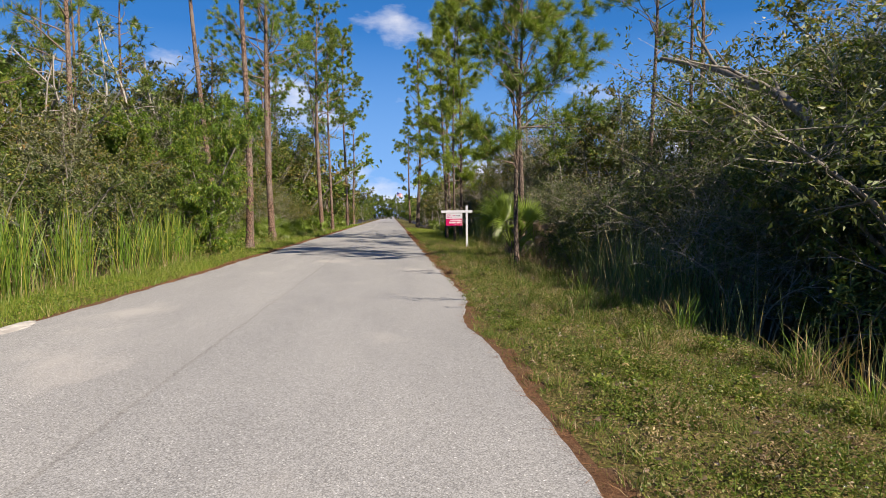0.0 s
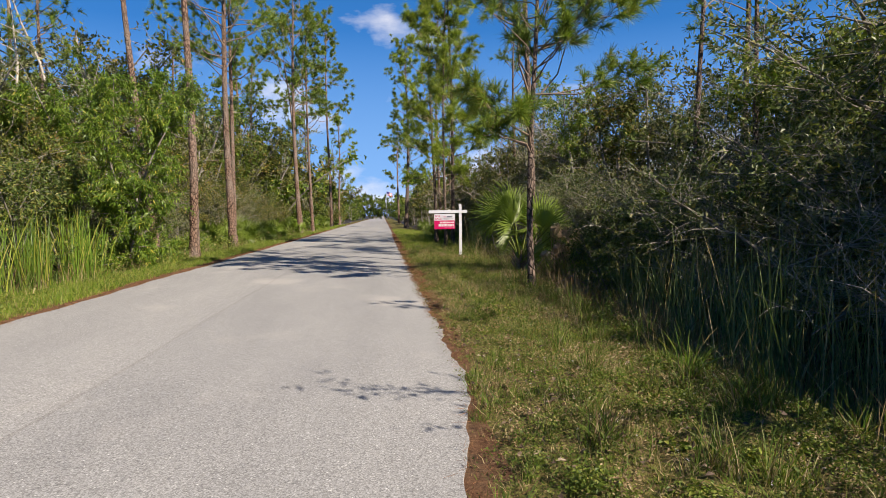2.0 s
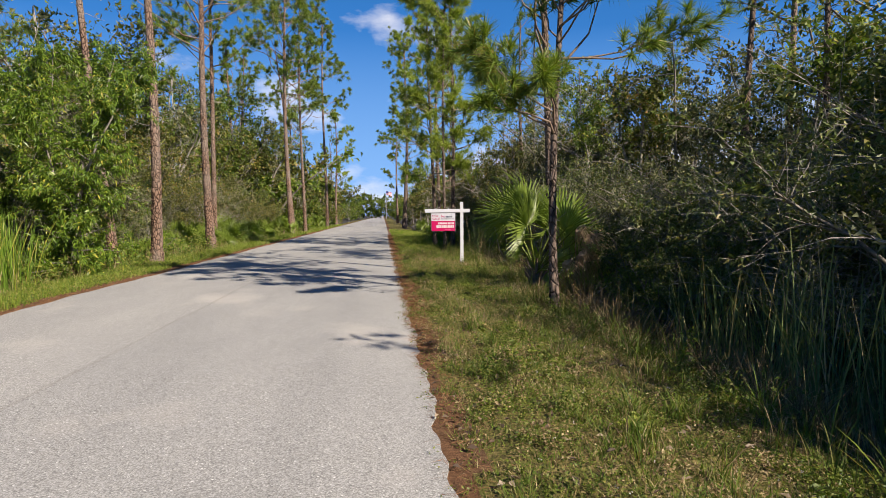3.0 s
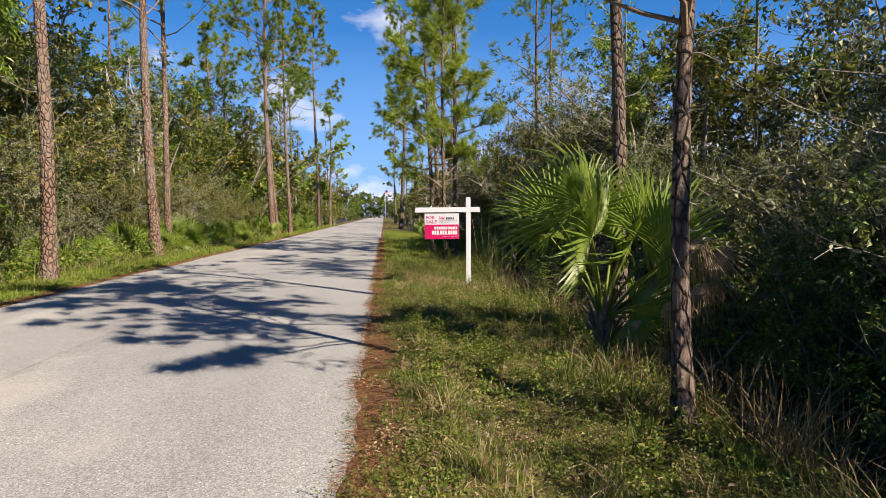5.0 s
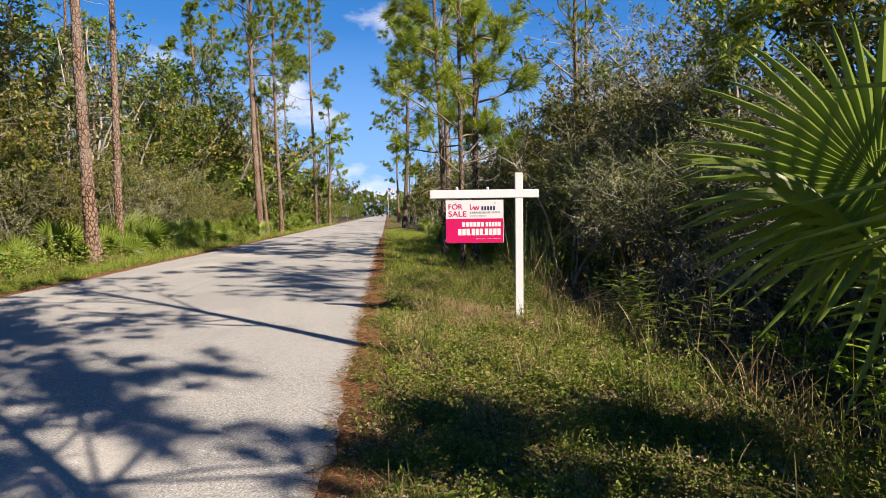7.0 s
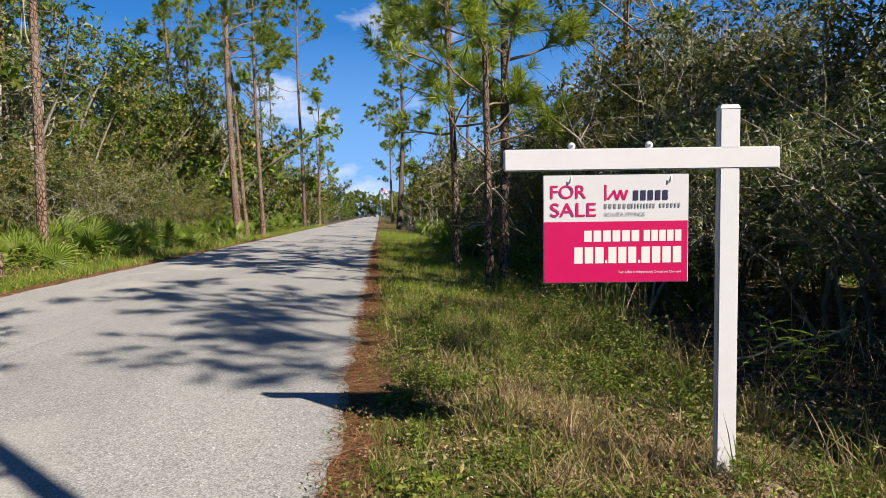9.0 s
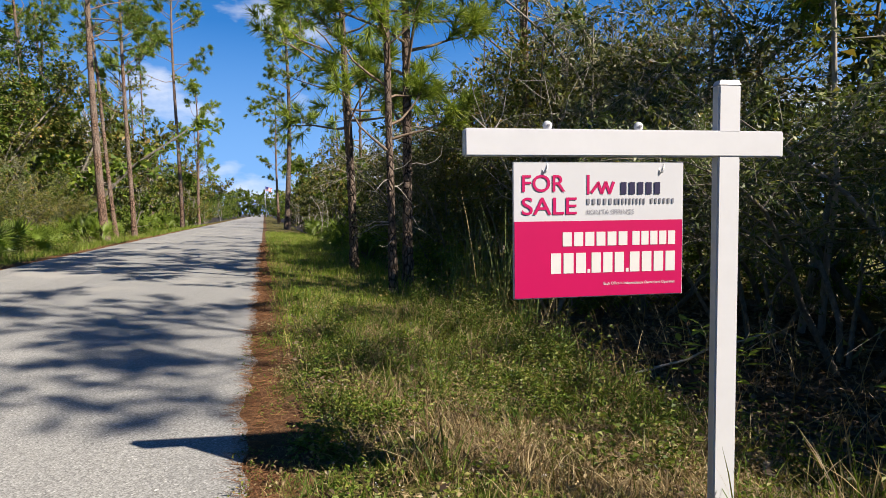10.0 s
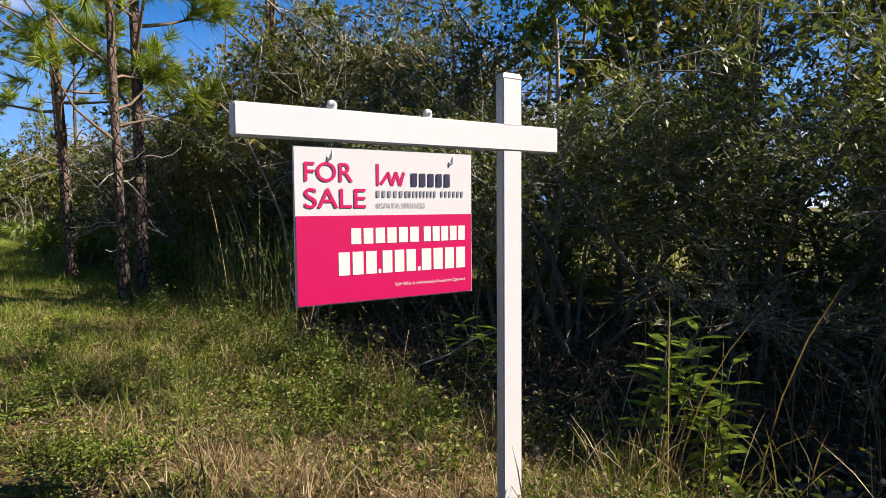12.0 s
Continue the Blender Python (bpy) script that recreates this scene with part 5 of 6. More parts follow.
PALMETTO = [fan_palm("saw_palmetto", 210 + k, fan_ring(220 + k, 15, 0.62, 0.48), 0.12, "low saw palmetto with stiff green fans", [(k * 90, 10, 0.5, 0.4, k * 70)], SMALL_FANS) for k in range(3)]
for k, (x, y, s) in enumerate([(-6.5, 39.6, 1.35), (-7.2, 41.6, 1.2), (-6.3, 43.5, 1.0), (-6.2, 47.2, 0.9), (-6.6, 50.0, 1.0), (-7.0, 33.2, 0.9), (-6.2, 58.0, 1.2), (-5.9, 63.0, 1.2), (-6.3, 68.0, 1.3), (-6.0, 74.0, 1.3),
                                (-6.8, 30.0, 0.8), (4.7, 40.0, 1.0), (5.0, 46.0, 1.1), (5.2, 52.0, 1.2), (4.9, 58.0, 1.2), (-6.2, 82.0, 1.4), (-6.6, 90.0, 1.4), (-7.4, 36.0, 1.2), (-7.8, 43.0, 1.3), (-7.6, 48.5, 1.2), (-7.0, 54.5, 1.2), (-8.0, 39.0, 1.3), (-7.2, 61.0, 1.3), (-5.9, 42.4, 1.0), (-6.0, 36.2, 0.9), (-6.0, 45.2, 1.1), (-5.8, 53.0, 1.1), (-6.9, 37.6, 1.1)]):
    put(PALMETTO[k % 3], x, y, s * (1.15 if x < 0 else 1.0), k * 77)

# ---- cattails, sedges and tufts ----
CAT = [clump("cattail_clump", 300 + k, 90, 2.1, 0.42, 0.017, 0.30, "cattail", "stand of tall bright green cattail blades", "cattails", "cattails", 0.35) for k in range(3)]
for k, (x, y, s) in enumerate([(-5.9, 10.2, 1.0), (-6.4, 11.2, 1.05), (-5.7, 11.9, 1.0), (-6.3, 12.9, 1.05), (-5.8, 13.8, 1.0), (-6.2, 15.3, 0.95), (-6.8, 16.4, 0.9), (-5.9, 17.2, 0.95), (-6.1, 19.2, 0.85), (-6.6, 20.3, 0.8), (-6.9, 9.2, 1.1),
                                (-6.0, 9.0, 1.0), (-7.0, 14.2, 1.0), (-6.0, 21.4, 0.9), (-5.8, 20.4, 0.95), (-6.5, 21.9, 0.9), (-5.7, 18.3, 0.9)]):
    put(CAT[k % 3], x, y, s, k * 61)
SEDGE = [clump("sedge_clump", 320 + k, 34, 1.65, 0.40, 0.011, 0.42, "cattail_dark", "tall dark green sedge growing in the ditch", "sedge", "sedges", 1.0) for k in range(3)]
for k in range(30):
    y = rng.uniform(10.0, 16.2)
    put(SEDGE[k % 3], 4.7 + rng.uniform(-0.1, 1.6), y, rng.uniform(0.9, 1.3), k * 47)
for k in range(18):
    put(SEDGE[k % 3], rng.uniform(4.7, 6.2), rng.uniform(28.5, 44), rng.uniform(0.7, 1.15), k * 47)
for k, (x, y) in enumerate(((5.2, 6.2), (5.0, 7.4), (4.8, 8.6), (5.6, 7.0))):
    put(SEDGE[k % 3], x, y, 0.75, k * 80)
TUFT = [clump("grass_tuft", 340 + k, 46, 0.62, 0.09, 0.008, 0.95, "cattail", "arching yellow-green grass tuft", "grass tuft", "grass tufts", 0.4, 5, 0.8) for k in range(3)]
for k, (x, y, s) in enumerate([(3.95, 8.15, 1.1), (3.6, 10.7, 1.0), (4.05, 6.2, 1.0), (3.9, 5.3, 0.8), (4.1, 9.4, 0.7), (3.9, 12.2, 0.8), (4.0, 13.6, 0.9), (3.9, 15.0, 0.7), (4.15, 29.5, 0.9), (3.9, 30.6, 0.8), (4.2, 26.8, 0.8),
                                (3.9, 21.4, 0.6), (4.4, 28.2, 0.9), (3.5, 26.2, 0.5), (2.6, 24.4, 0.35), (3.0, 25.0, 0.4), (3.7, 24.9, 0.45), (2.3, 25.6, 0.4), (3.95, 25.4, 0.5), (2.9, 23.5, 0.32), (3.6, 23.3, 0.4), (2.4, 22.9, 0.3), (-5.1, 16.0, 0.7), (-5.2, 20.4, 0.8), (-5.3, 29.5, 0.9), (-5.5, 31.8, 0.9), (-5.6, 38.0, 0.9), (-5.3, 41.5, 0.8)]):
    put(TUFT[k % 3], x, y, s, k * 53)
STRAW = [clump("dry_grass_tuft", 360 + k, 60, 0.55, 0.20, 0.006, 0.9, "straw", "dry straw-coloured grass tuft", "grass tuft", "dry tufts", 0.0, 4, 0.7) for k in range(2)]
for k in range(34):
    y = rng.uniform(4.5, 34)
    put(STRAW[k % 2], 4.15 + rng.uniform(-0.25, 0.35), y, rng.uniform(0.6, 1.25), k * 31)
for k in range(22):
    put(STRAW[k % 2], rng.uniform(4.1, 4.9), rng.uniform(12.4, 17.4), rng.uniform(0.9, 1.5), k * 31)
for k in range(22):
    put(STRAW[k % 2], rng.uniform(-5.9, -5.3), rng.uniform(9, 48), rng.uniform(0.6, 1.2), k * 31)


# ---- the sapling by the sign ----
def sapling(seed, tall, stems, per, leaf, mat):
    r = np.random.default_rng(seed)
    thing = empty("sapling", Matrix())
    V, F = leaves(np.zeros((1, 3)), np.array([[0, 1.0, 0]]), 1.0, 0.26, np.random.default_rng(1), 0.2)
    V = np.array([[0, 0, 0], [-0.09, 0.25, 0.03], [-0.115, 0.5, 0.02], [-0.07, 0.8, -0.04], [0, 1.0, -0.12], [0.07, 0.8, -0.04], [0.115, 0.5, 0.02], [0.09, 0.25, 0.03], [0, 0.28, 0], [0, 0.55, -0.03]])
    F = np.array([[0, 8, 1], [1, 8, 9], [1, 9, 2], [2, 9, 3], [3, 9, 4], [0, 7, 8], [7, 9, 8], [7, 6, 9], [6, 5, 9], [5, 4, 9]])
    me = mesh_np("leaf", V, F, True)
    for s in range(stems):
        a = r.uniform(0, 2 * np.pi)
        p = bend_path((r.normal() * 0.06, r.normal() * 0.06, -0.05), unit(np.array([math.cos(a) * 0.3, math.sin(a) * 0.3, 1.0])), tall * r.uniform(0.65, 1.05), 6, r, 0.10, 0.03)
        V, F = tubes([(p, np.linspace(0.007, 0.003, 7))], 5)
        piece("stem", mesh_np("stem", V, F, True), M["stem"], thing)
        for q in range(per):
            g = 0.25 + 0.75 * (q / per) ** 0.7
            k = min(int(g * 6), 5)
            o = p[k] + (p[k + 1] - p[k]) * (g * 6 - k)
            b = q * 2.4 + a
            d = Vector((math.cos(b), math.sin(b), 0.55 * g - 0.15)).normalized()
            sx = d.cross(Vector((0, 0, 1))).normalized()
            R = Matrix((sx, d, sx.cross(d))).transposed().to_4x4()
            piece("leaf", me, M[mat], thing, "", Matrix.Translation(o) @ R @ Matrix.Scale(leaf * r.uniform(0.7, 1.15), 4) @ Matrix.Diagonal((1.35, 1, 1, 1)))
    return tagged(thing, "young sapling with long glossy yellow-green leaves", "sapling", "saplings")


sap = sapling(401, 0.95, 6, 10, 0.19, "leaf_yellow")
sap.matrix_basis = pose(4.65, 24.25, float(height(4.65, 24.25)))
sap2 = sapling(402, 0.85, 6, 11, 0.18, "leaf_yellow")
sap2.matrix_basis = pose(4.85, 23.95, float(height(4.85, 23.95)))
copy_thing(sap2, pose(5.2, 26.2, float(height(5.2, 26.2)), 0, 0, 80))
copy_thing(sap, pose(4.75, 22.6, float(height(4.75, 22.6)), 0, 0, 140))
copy_thing(sap2, pose(4.9, 20.9, float(height(4.9, 20.9)) + 0.1, 0, 0, 200))

# ---- a flag on a pole far down the lane ----
flag = empty("flag_pole", pose(2.4, 222, 0))
V, F = tubes([(np.array([[0, 0, 0], [0, 0, 5.0], [0, 0, 9.8]]), np.array([0.06, 0.05, 0.04]))], 8)
piece("pole", mesh_np("pole", V, F, True), M["white_vinyl"], flag)
for s in range(7):
    X = np.linspace(0.05, 2.0, 10)
    z_hi, z_lo = 9.5 - s * 0.17, 9.5 - (s + 1) * 0.17
    yy = 0.12 * np.sin(X * 4.0)
    V = np.concatenate([np.stack([X, yy, z_hi - 0.35 * X], 1), np.stack([X, yy, z_lo - 0.35 * X], 1)])
    F = np.array([[k, k + 1, k + 11, k + 10] for k in range(9)])
    piece("stripe", mesh_np("stripe", V, F, True), M["flag_red" if s % 2 == 0 else "flag_white"], flag)
V = np.array([[0.05, -0.16, 9.5], [0.85, -0.16, 9.22], [0.85, -0.16, 8.6], [0.05, -0.16, 8.85]])
piece("canton", mesh_np("canton", V, np.array([[0, 1, 2, 3]])), M["flag_blue"], flag, "dark blue corner")
tagged(flag, "striped red and white flag on a pole by the woods", "flag")


# ---- grass, weeds and litter on the verges ----
def scatter(n, x0, x1, y0, y1, rng, keep=None):
    P = np.stack([rng.uniform(x0, x1, n), rng.uniform(y0, y1, n)], 1)
    if keep is not None:
        P = P[keep(P[:, 0], P[:, 1], rng.random(len(P)))]
    return np.concatenate([P, height(P[:, 0], P[:, 1])[:, None]], 1)


def patchy(x, y):
    return 0.5 + 0.5 * np.sin(x * 2.9 + 1.3 * np.sin(y * 1.7)) * np.sin(y * 2.3 + 1.1 * np.sin(x * 3.1))


def grass(name, P, lo, hi, w, lean, mat, label, category, parts=1):
    r = np.random.default_rng(len(P))
    H = (lo + (hi - lo) * r.random(len(P)) ** 2) * (0.55 + 0.75 * patchy(P[:, 0] * 0.8, P[:, 1] * 0.8))
    V, F = blades(P - np.array([0, 0, 0.01]), H, w * r.uniform(0.6, 1.3, len(P)), lean, r, 0.6, parts)
    return tagged(piece(name, mesh_np(name, V, F), M[mat]), label, category, kind="stuff")


g = np.random.default_rng(500)


def bare_east(x, y, u):
    thin = 1 - 0.75 * np.exp(-((x - 3.45) ** 2 + ((y - 24.6) * 0.8) ** 2) / 0.7)
    return (u < thin) & (x > right_edge(y) + 0.03 + 0.20 * smooth(11, 17, y) * (0.5 + u)) & (u < 0.45 + 0.55 * patchy(x, y))


def bare_west(x, y, u):
    return (x < left_edge(y) - 0.12 - 0.28 * smooth(13, 20, y) * (0.4 + u)) & (u < 0.5 + 0.5 * patchy(x, y * 0.7))


def tufted(n, knots, spread, x0, x1, y0, y1, rng, keep):
    """Places gathered in tufts of uneven size."""
    C = scatter(knots, x0, x1, y0, y1, rng, keep)[:, :2]
    share = rng.random(len(C)) ** 2 + 0.05
    k = rng.choice(len(C), n, p=share / share.sum())
    P = C[k] + rng.normal(size=(n, 2)) * (spread * (0.5 + 0.8 * share[k]))[:, None]
    P = P[P[:, 0] > right_edge(P[:, 1]) + 0.02]
    return np.concatenate([P, height(P[:, 0], P[:, 1])[:, None]], 1)


grass("verge_grass", scatter(52000, 1.4, 4.4, 3.2, 27, g, bare_east), 0.02, 0.06, 0.007, 1.4, "grass", "short patchy olive and green verge grass", "grass")
grass("verge_grass", tufted(95000, 2300, 0.045, 1.5, 4.4, 3.2, 27, g, bare_east), 0.03, 0.15, 0.0065, 1.1, "grass", "uneven tufts of olive and green verge grass", "grass")
grass("verge_grass", scatter(65000, 1.6, 4.6, 27, 60, g, bare_east), 0.06, 0.22, 0.011, 0.8, "grass_lush", "lush bright green verge grass", "grass")
grass("verge_grass", scatter(110000, -6.0, -3.7, 7, 34, g, bare_west), 0.05, 0.20, 0.010, 0.8, "grass_lush", "green verge grass", "grass")
grass("verge_grass", scatter(45000, -6.2, -3.75, 34, 90, g, bare_west), 0.08, 0.30, 0.018, 0.8, "grass_lush", "green verge grass", "grass")
grass("tall_grass", scatter(5200, 3.5, 4.6, 9, 34, g, lambda x, y, u: u < 0.25 + 0.75 * patchy(x + 3, y * 0.7)), 0.15, 0.48, 0.006, 0.7, "grass", "thin tall grass along the ditch bank", "grass", 4)
grass("tall_grass", scatter(6000, -6.4, -5.0, 8, 60, g), 0.2, 0.55, 0.008, 0.6, "grass", "thin tall grass along the ditch", "grass", 4)
grass("dead_grass", tufted(42000, 900, 0.10, 1.7, 4.4, 3.2, 30, g, bare_east), 0.03, 0.11, 0.004, 1.8, "straw", "dry matted straw between the grass", "grass", 2)
grass("dead_grass", tufted(20000, 170, 0.15, 2.7, 4.1, 23.6, 25.8, g, lambda x, y, u: x > 2.1), 0.03, 0.17, 0.0045, 1.5, "straw", "bleached dry grass about the foot of the sign", "grass", 3)
grass("meadow_grass", scatter(12000, 13, 40, 5, 70, g), 0.4, 0.9, 0.03, 0.5, "grass", "sunlit open meadow grass behind the thicket", "grass", 2)


def weeds(name, n, x0, x1, y0, y1, leaf, label, mat="herb", rise=0.10, keep=None, knots=0, wide=0.09):
    """Low leafy plants, evenly strewn or gathered in mounds about a number of knots."""
    if knots:
        C = np.stack([g.uniform(x0, x1, knots), g.uniform(y0, y1, knots)], 1)
        if keep is not None:
            C = C[keep(C[:, 0], C[:, 1], g.random(len(C)))]
        k = g.integers(0, len(C), n)
        size = wide * g.uniform(0.5, 1.5, len(C))
        P = C[k] + g.normal(size=(n, 2)) * size[k][:, None]
        P = np.concatenate([P, height(P[:, 0], P[:, 1])[:, None]], 1)
    else:
        P = scatter(n, x0, x1, y0, y1, g, keep)
    m = 7
    B = np.repeat(P, m, 0)
    r = np.random.default_rng(n)
    h = np.repeat(rise * r.uniform(0.2, 1.2, len(P)) * (0.4 + patchy(P[:, 0] * 1.3, P[:, 1] * 1.3)), m)
    B = B + np.stack([r.normal(size=len(B)) * 0.018, r.normal(size=len(B)) * 0.018, h * r.uniform(0.1, 1.0, len(B))], 1)
    D = np.stack([r.normal(size=len(B)), r.normal(size=len(B)), r.uniform(0.0, 0.9, len(B))], 1)
    V, F = leaves(B, D, leaf * 1.15, leaf * 0.62, r, 0.25, 0.0, leaf < 0.02)
    return tagged(piece(name, mesh_np(name, V, F), M[mat]), label, "weeds", kind="stuff")


weeds("verge_weeds", 17000, 1.75, 4.3, 3.2, 29, 0.018, "mounds of small-leaved green weeds in the verge", rise=0.13, knots=900, keep=lambda x, y, u: (x > right_edge(y) + 0.12) & ((x - 3.45) ** 2 + (y - 24.6) ** 2 > 0.5) & (u < 0.3 + 0.7 * patchy(x * 1.3, y * 1.3)))
weeds("verge_weeds", 7000, 1.62, 4.3, 3.2, 28, 0.016, "tiny creeping weeds over the thatch", rise=0.04)
weeds("creeping_weeds", 11000, 1.9, 4.3, 3.2, 27, 0.021, "mats of round-leaved green creeping weeds", "herb", rise=0.07, knots=260, wide=0.13, keep=lambda x, y, u: (x > right_edge(y) + 0.35) & (u < patchy(x * 0.9 + 1, y * 0.8)))
weeds("dry_weeds", 6500, 1.8, 4.2, 3.2, 29, 0.02, "brown withered weeds in the verge", "straw", 0.11, knots=420)
weeds("undergrowth", 9000, -8.6, -5.4, 21, 78, 0.10, "dense green undergrowth under the roadside trees", "herb", 0.75, lambda x, y, u: u < 0.2 + patchy(x * 0.6, y * 0.35))
weeds("undergrowth", 4500, 4.6, 8.0, 30, 70, 0.09, "dense green undergrowth under the roadside trees", "herb", 0.6, lambda x, y, u: u < 0.2 + patchy(x * 0.6, y * 0.35))
weeds("verge_weeds", 4000, -5.6, -3.8, 7, 34, 0.035, "small-leaved green weeds in the verge")
grass("loose_grass", scatter(5500, 1.9, 4.3, 3.4, 32, g, bare_east), 0.07, 0.22, 0.005, 0.9, "grass", "longer loose grass blades in the verge", "grass", 3)
weeds("broad_weeds", 1700, 2.0, 4.2, 3.4, 31, 0.04, "broad-leaved weeds low in the verge", "herb", 0.12, knots=110, wide=0.07)
weeds("bank_weeds", 1300, 3.3, 4.5, 24.2, 29.5, 0.03, "upright yellow-green weeds by the sign", "herb", 0.38, knots=60, wide=0.10)
weeds("bank_weeds", 900, 3.6, 4.9, 12, 24, 0.035, "upright green weeds on the bank", "herb", 0.3)
P = np.concatenate([scatter(420, 2.1, 4.0, 3.5, 30, g), scatter(260, 2.0, 3.9, 17.5, 27, g)])
P = np.repeat(P + np.array([0, 0, 0.05]), 4, 0)
V, F = leaves(P + g.normal(size=P.shape) * 0.004, g.normal(size=P.shape) + np.array([0, 0, 0.8]), 0.010, 0.009, g)
tagged(piece("verge_flowers", mesh_np("verge_flowers", V, F), M["flower"]), "tiny white flowers scattered in the grass", "flowers", kind="stuff")
near_sign = lambda x, y, u: (x > right_edge(y) + 0.35) & ((x - 3.45) ** 2 + (y - 24.6) ** 2 > 0.5)
weeds("verge_weeds", 3600, 2.0, 4.1, 16.5, 29, 0.024, "small upright weeds between the grass tufts", rise=0.24, knots=300, wide=0.05, keep=near_sign)
grass("grass_tufts", tufted(9000, 190, 0.045, 2.0, 4.3, 4.0, 30, g, near_sign), 0.12, 0.34, 0.006, 0.9, "grass", "taller loose tufts of verge grass", "grass", 3)
grass("grass_tufts", tufted(6000, 120, 0.06, 2.0, 4.3, 15.0, 30, g, near_sign), 0.10, 0.30, 0.005, 1.2, "straw", "dry bent tufts of verge grass", "grass", 3)
P = np.concatenate([scatter(2600, 2.0, 4.3, 16.0, 29, g), scatter(1200, 1.7, 4.2, 3.4, 16, g)])
P[:, 2] += 0.025
V, F = leaves(P, g.normal(size=P.shape) * np.array([1, 1, 0.3]), 0.055, 0.028, g, 0.3)
tagged(piece("leaf_litter", mesh_np("leaf_litter", V, F), M["litter"]), "brown dead leaves lying in the verge", "litter", kind="stuff")
# fallen needles along the edges of the asphalt
y = g.uniform(3, 46, 60000)
keep = g.random(60000) < 0.12 + 0.85 * smooth(11, 17, y)
y = y[keep]
x = right_edge(y) + np.abs(g.normal(size=len(y))) * 0.16 - 0.03
P = np.stack([x, y, np.where(x < right_edge(y), 0.004, height(x, y) + 0.012)], 1)
y = g.uniform(12, 60, 22000)                          # and on the west side
x = left_edge(y) - np.abs(g.normal(size=len(y))) * 0.22 + 0.03
P = np.concatenate([P, np.stack([x, y, np.where(x > left_edge(y), 0.004, height(x, y) + 0.012)], 1)])
a = g.uniform(0, 2 * np.pi, len(P))
D = np.stack([np.cos(a), np.sin(a), g.normal(size=len(P)) * 0.15], 1)
V, F = leaves(P, D, 0.11, 0.0028, g, 0.5, 0.0, True)
tagged(piece("needle_litter", mesh_np("needle_litter", V, F), M["needle_litter"]), "red-brown fallen pine needles along the asphalt edge", "litter", kind="stuff")
# dead leaves under the thicket
P = np.concatenate([scatter(9000, 4.2, 9.5, 8, 40, g), scatter(13000, 4.0, 9.5, 21, 30, g)])
P[:, 2] += 0.015
V, F = leaves(P, g.normal(size=P.shape) * np.array([1, 1, 0.25]), 0.09, 0.04, g, 0.3)
tagged(piece("leaf_litter", mesh_np("leaf_litter", V, F), M["litter"]), "brown dead leaves under the thicket", "litter", kind="stuff")
# bare thin stalks leaning in the ditch shade
P = np.concatenate([scatter(900, 4.4, 7.5, 8, 40, g), scatter(500, 4.2, 7.0, 21, 29, g)])
grass("dead_stalks", P, 0.3, 1.1, 0.007, 0.9, "straw", "thin dead stalks leaning in the ditch", "stalks", 4)

# a pale sand spill at the edge of the asphalt, and the dug sand at the foot of the sign's post
def spill(name, x, y, rx, ry_, rise, mat, label, seed):
    r = np.random.default_rng(seed)
    V, F = [(0, 0, rise)], []
    rings, seg = 5, 26
    wob = 1 + 0.18 * np.sin(np.arange(seg) * 0.9 + 1) + 0.12 * r.normal(size=seg)
    for k in range(1, rings + 1):
        for q in range(seg):
            a = 2 * math.pi * q / seg
            f = k / rings
            V.append((math.cos(a) * rx * f * (1 + (wob[q] - 1) * f), math.sin(a) * ry_ * f * (1 + (wob[q] - 1) * f), rise * (1 - f * f) - (0.03 if k == rings else 0) + 0.006 * r.normal()))
    for q in range(seg):
        F.append((0, 1 + q, 1 + (q + 1) % seg))
    for k in range(rings - 1):
        for q in range(seg):
            o, p = 1 + k * seg + q, 1 + k * seg + (q + 1) % seg
            F.append((o, o + seg, p + seg, p))
    me = bpy.data.meshes.new(name)
    me.from_pydata(V, [], F)
    ob = piece(name, me, mat)
    ob.matrix_basis = pose(x, y, float(height(x, y)) if x > 1.8 else 0.0)
    return tagged(ob, label, "sand", kind="structure")


spill("sand_spill", -3.62, 8.35, 0.22, 0.75, 0.022, M["sand"], "pale sand spilled over the asphalt edge", 5)
spill("sand_mound", 3.47, 23.86, 0.20, 0.15, 0.05, M["dug_sand"], "low mound of dug sand at the post", 6)


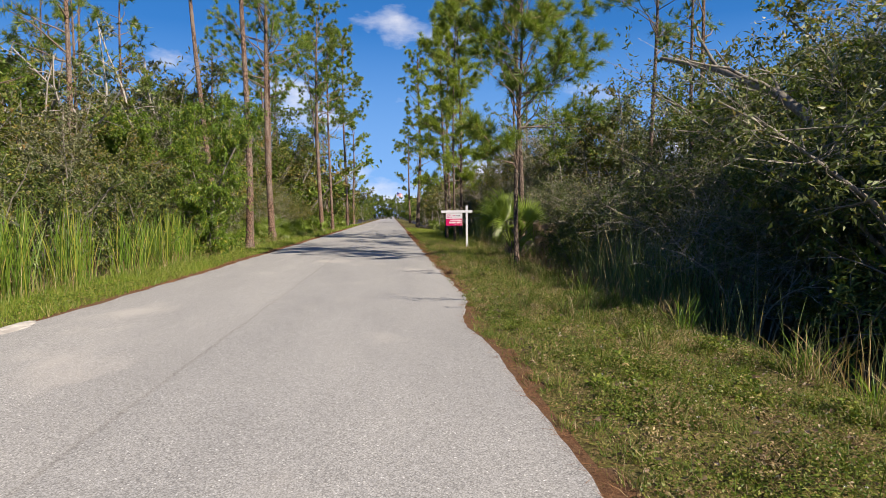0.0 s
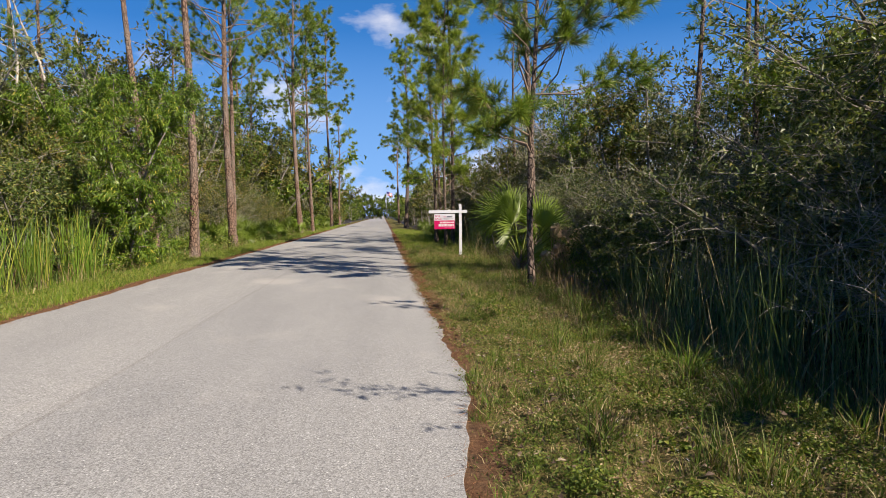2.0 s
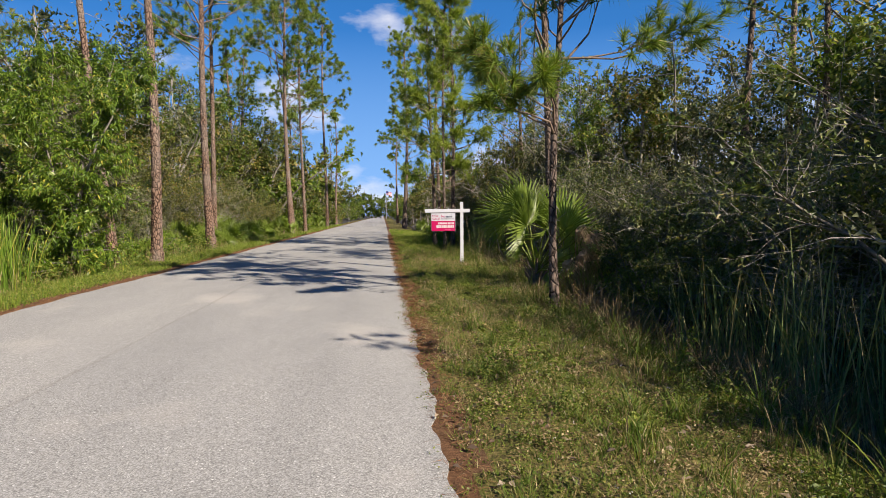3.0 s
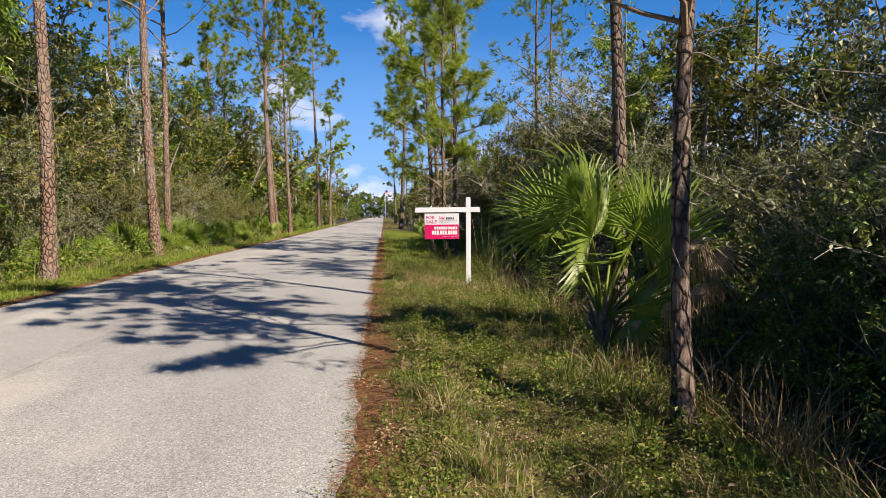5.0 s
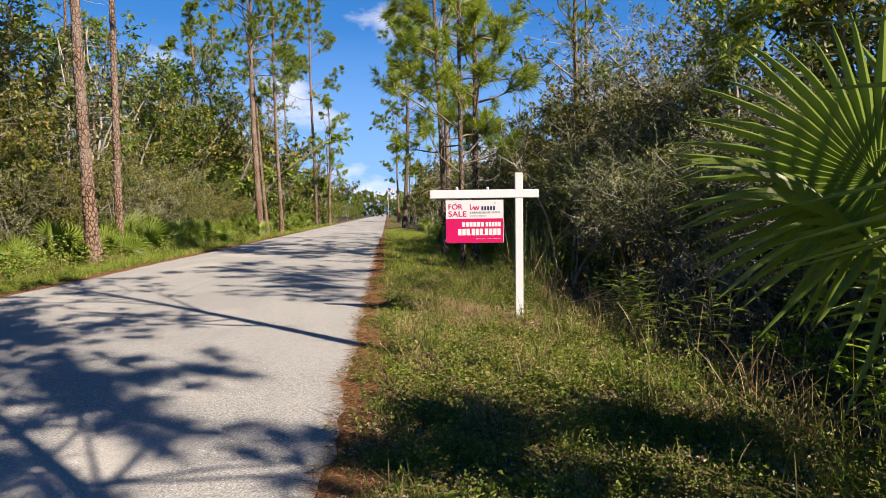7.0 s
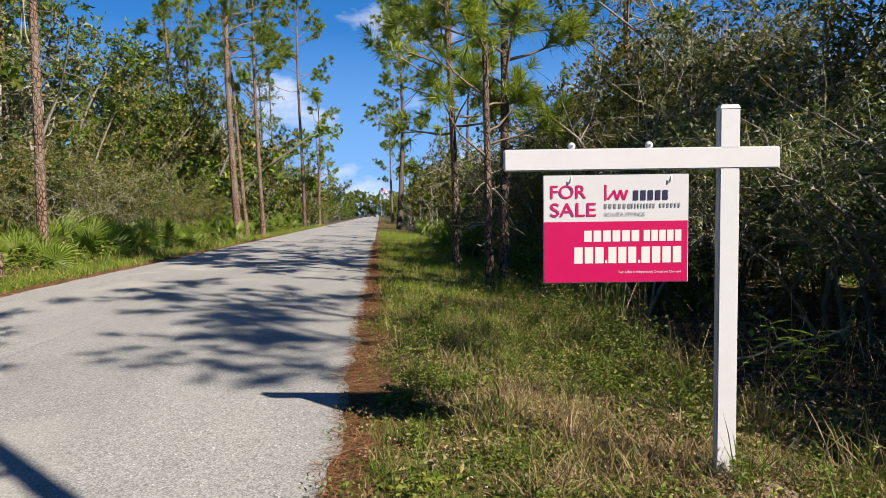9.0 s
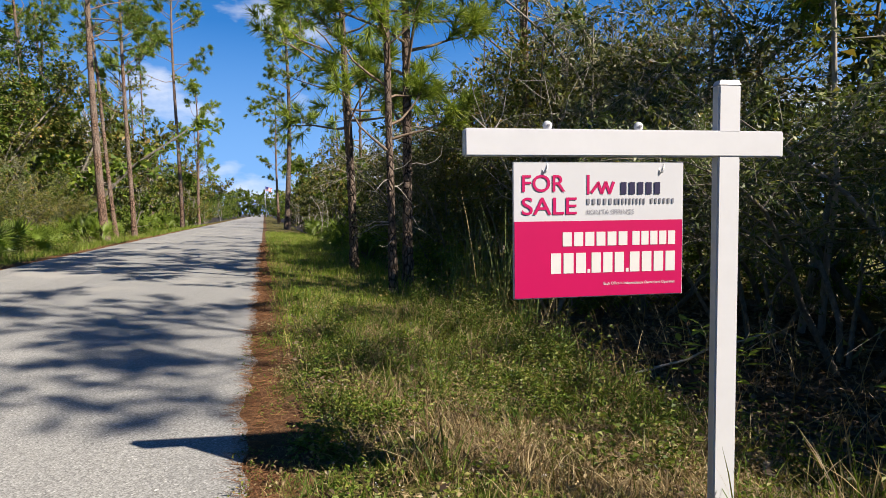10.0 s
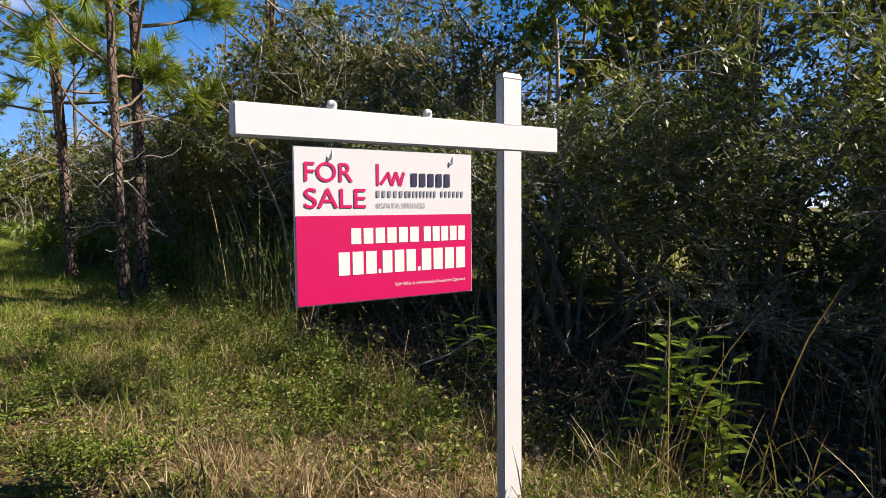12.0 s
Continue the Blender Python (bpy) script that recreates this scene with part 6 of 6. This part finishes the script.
def leaning_trunk():
    """A grey trunk that leans over the ditch, with a few crooked limbs."""
    r = np.random.default_rng(61)
    thing = empty("leaning_tree", pose(9.3, 8.7, float(height(9.3, 8.7)) - 0.1))
    p = np.array([[0, 0, 0], [-0.6, 0.9, 1.7], [-1.15, 1.8, 2.8], [-1.75, 3.3, 4.2], [-2.2, 4.5, 4.9], [-2.9, 5.6, 5.4]])
    V, F = tubes([(p, np.array([0.14, 0.12, 0.105, 0.085, 0.06, 0.035]))], 9)
    piece("trunk", mesh_np("trunk", V, F, True), M["stem"], thing)
    for k, (at, d, L) in enumerate(((2, (-0.5, 0.2, 0.8), 2.0), (3, (-0.9, -0.3, 0.4), 2.2), (3, (0.4, 0.8, 0.5), 1.8), (4, (-0.7, 0.5, 0.9), 1.6), (1, (-0.8, -0.2, 0.4), 1.6))):
        q = bend_path(p[at], unit(np.array(d)), L, 6, r, 0.2, 0.05)
        V, F = tubes([(q, np.linspace(0.04, 0.01, 7))], 6)
        piece("limb", mesh_np("limb", V, F, True), M["stem"], thing)
    return tagged(thing, "grey leaning trunk arching over the dark ditch", "tree")


leaning_trunk()


def fallen_wood(name, a, b, r0, label, seed):
    r = np.random.default_rng(seed)
    a, b = np.array(a, float), np.array(b, float)
    p = a + (b - a) * np.linspace(0, 1, 7)[:, None] + r.normal(size=(7, 3)) * 0.012
    V, F = tubes([(p, np.linspace(r0, r0 * 0.6, 7))], 7)
    return tagged(piece(name, mesh_np(name, V, F, True), M["pale_wood"]), label, "branch")


fallen_wood("fallen_branch", (4.36, 19.42, -0.12), (5.0, 19.55, 0.50), 0.022, "pale broken branch leaning by the palm", 71)
fallen_wood("fallen_branch", (4.5, 18.2, -0.28), (5.5, 18.9, 0.05), 0.016, "thin pale branch lying on the bank", 72)
fallen_wood("fallen_branch", (4.4, 26.6, -0.3), (5.7, 26.1, 0.12), 0.012, "thin pale branch lying on the bank", 73)
brown = piece("dead_frond", DEAD_FANS[0], M["frond_dead"], None, "", pose(4.35, 17.15, float(height(4.35, 17.15)) + 0.12, -25, 10, 250) @ Matrix.Scale(0.42, 4))
tagged(brown, "fallen brown palm frond below the pine", "frond")
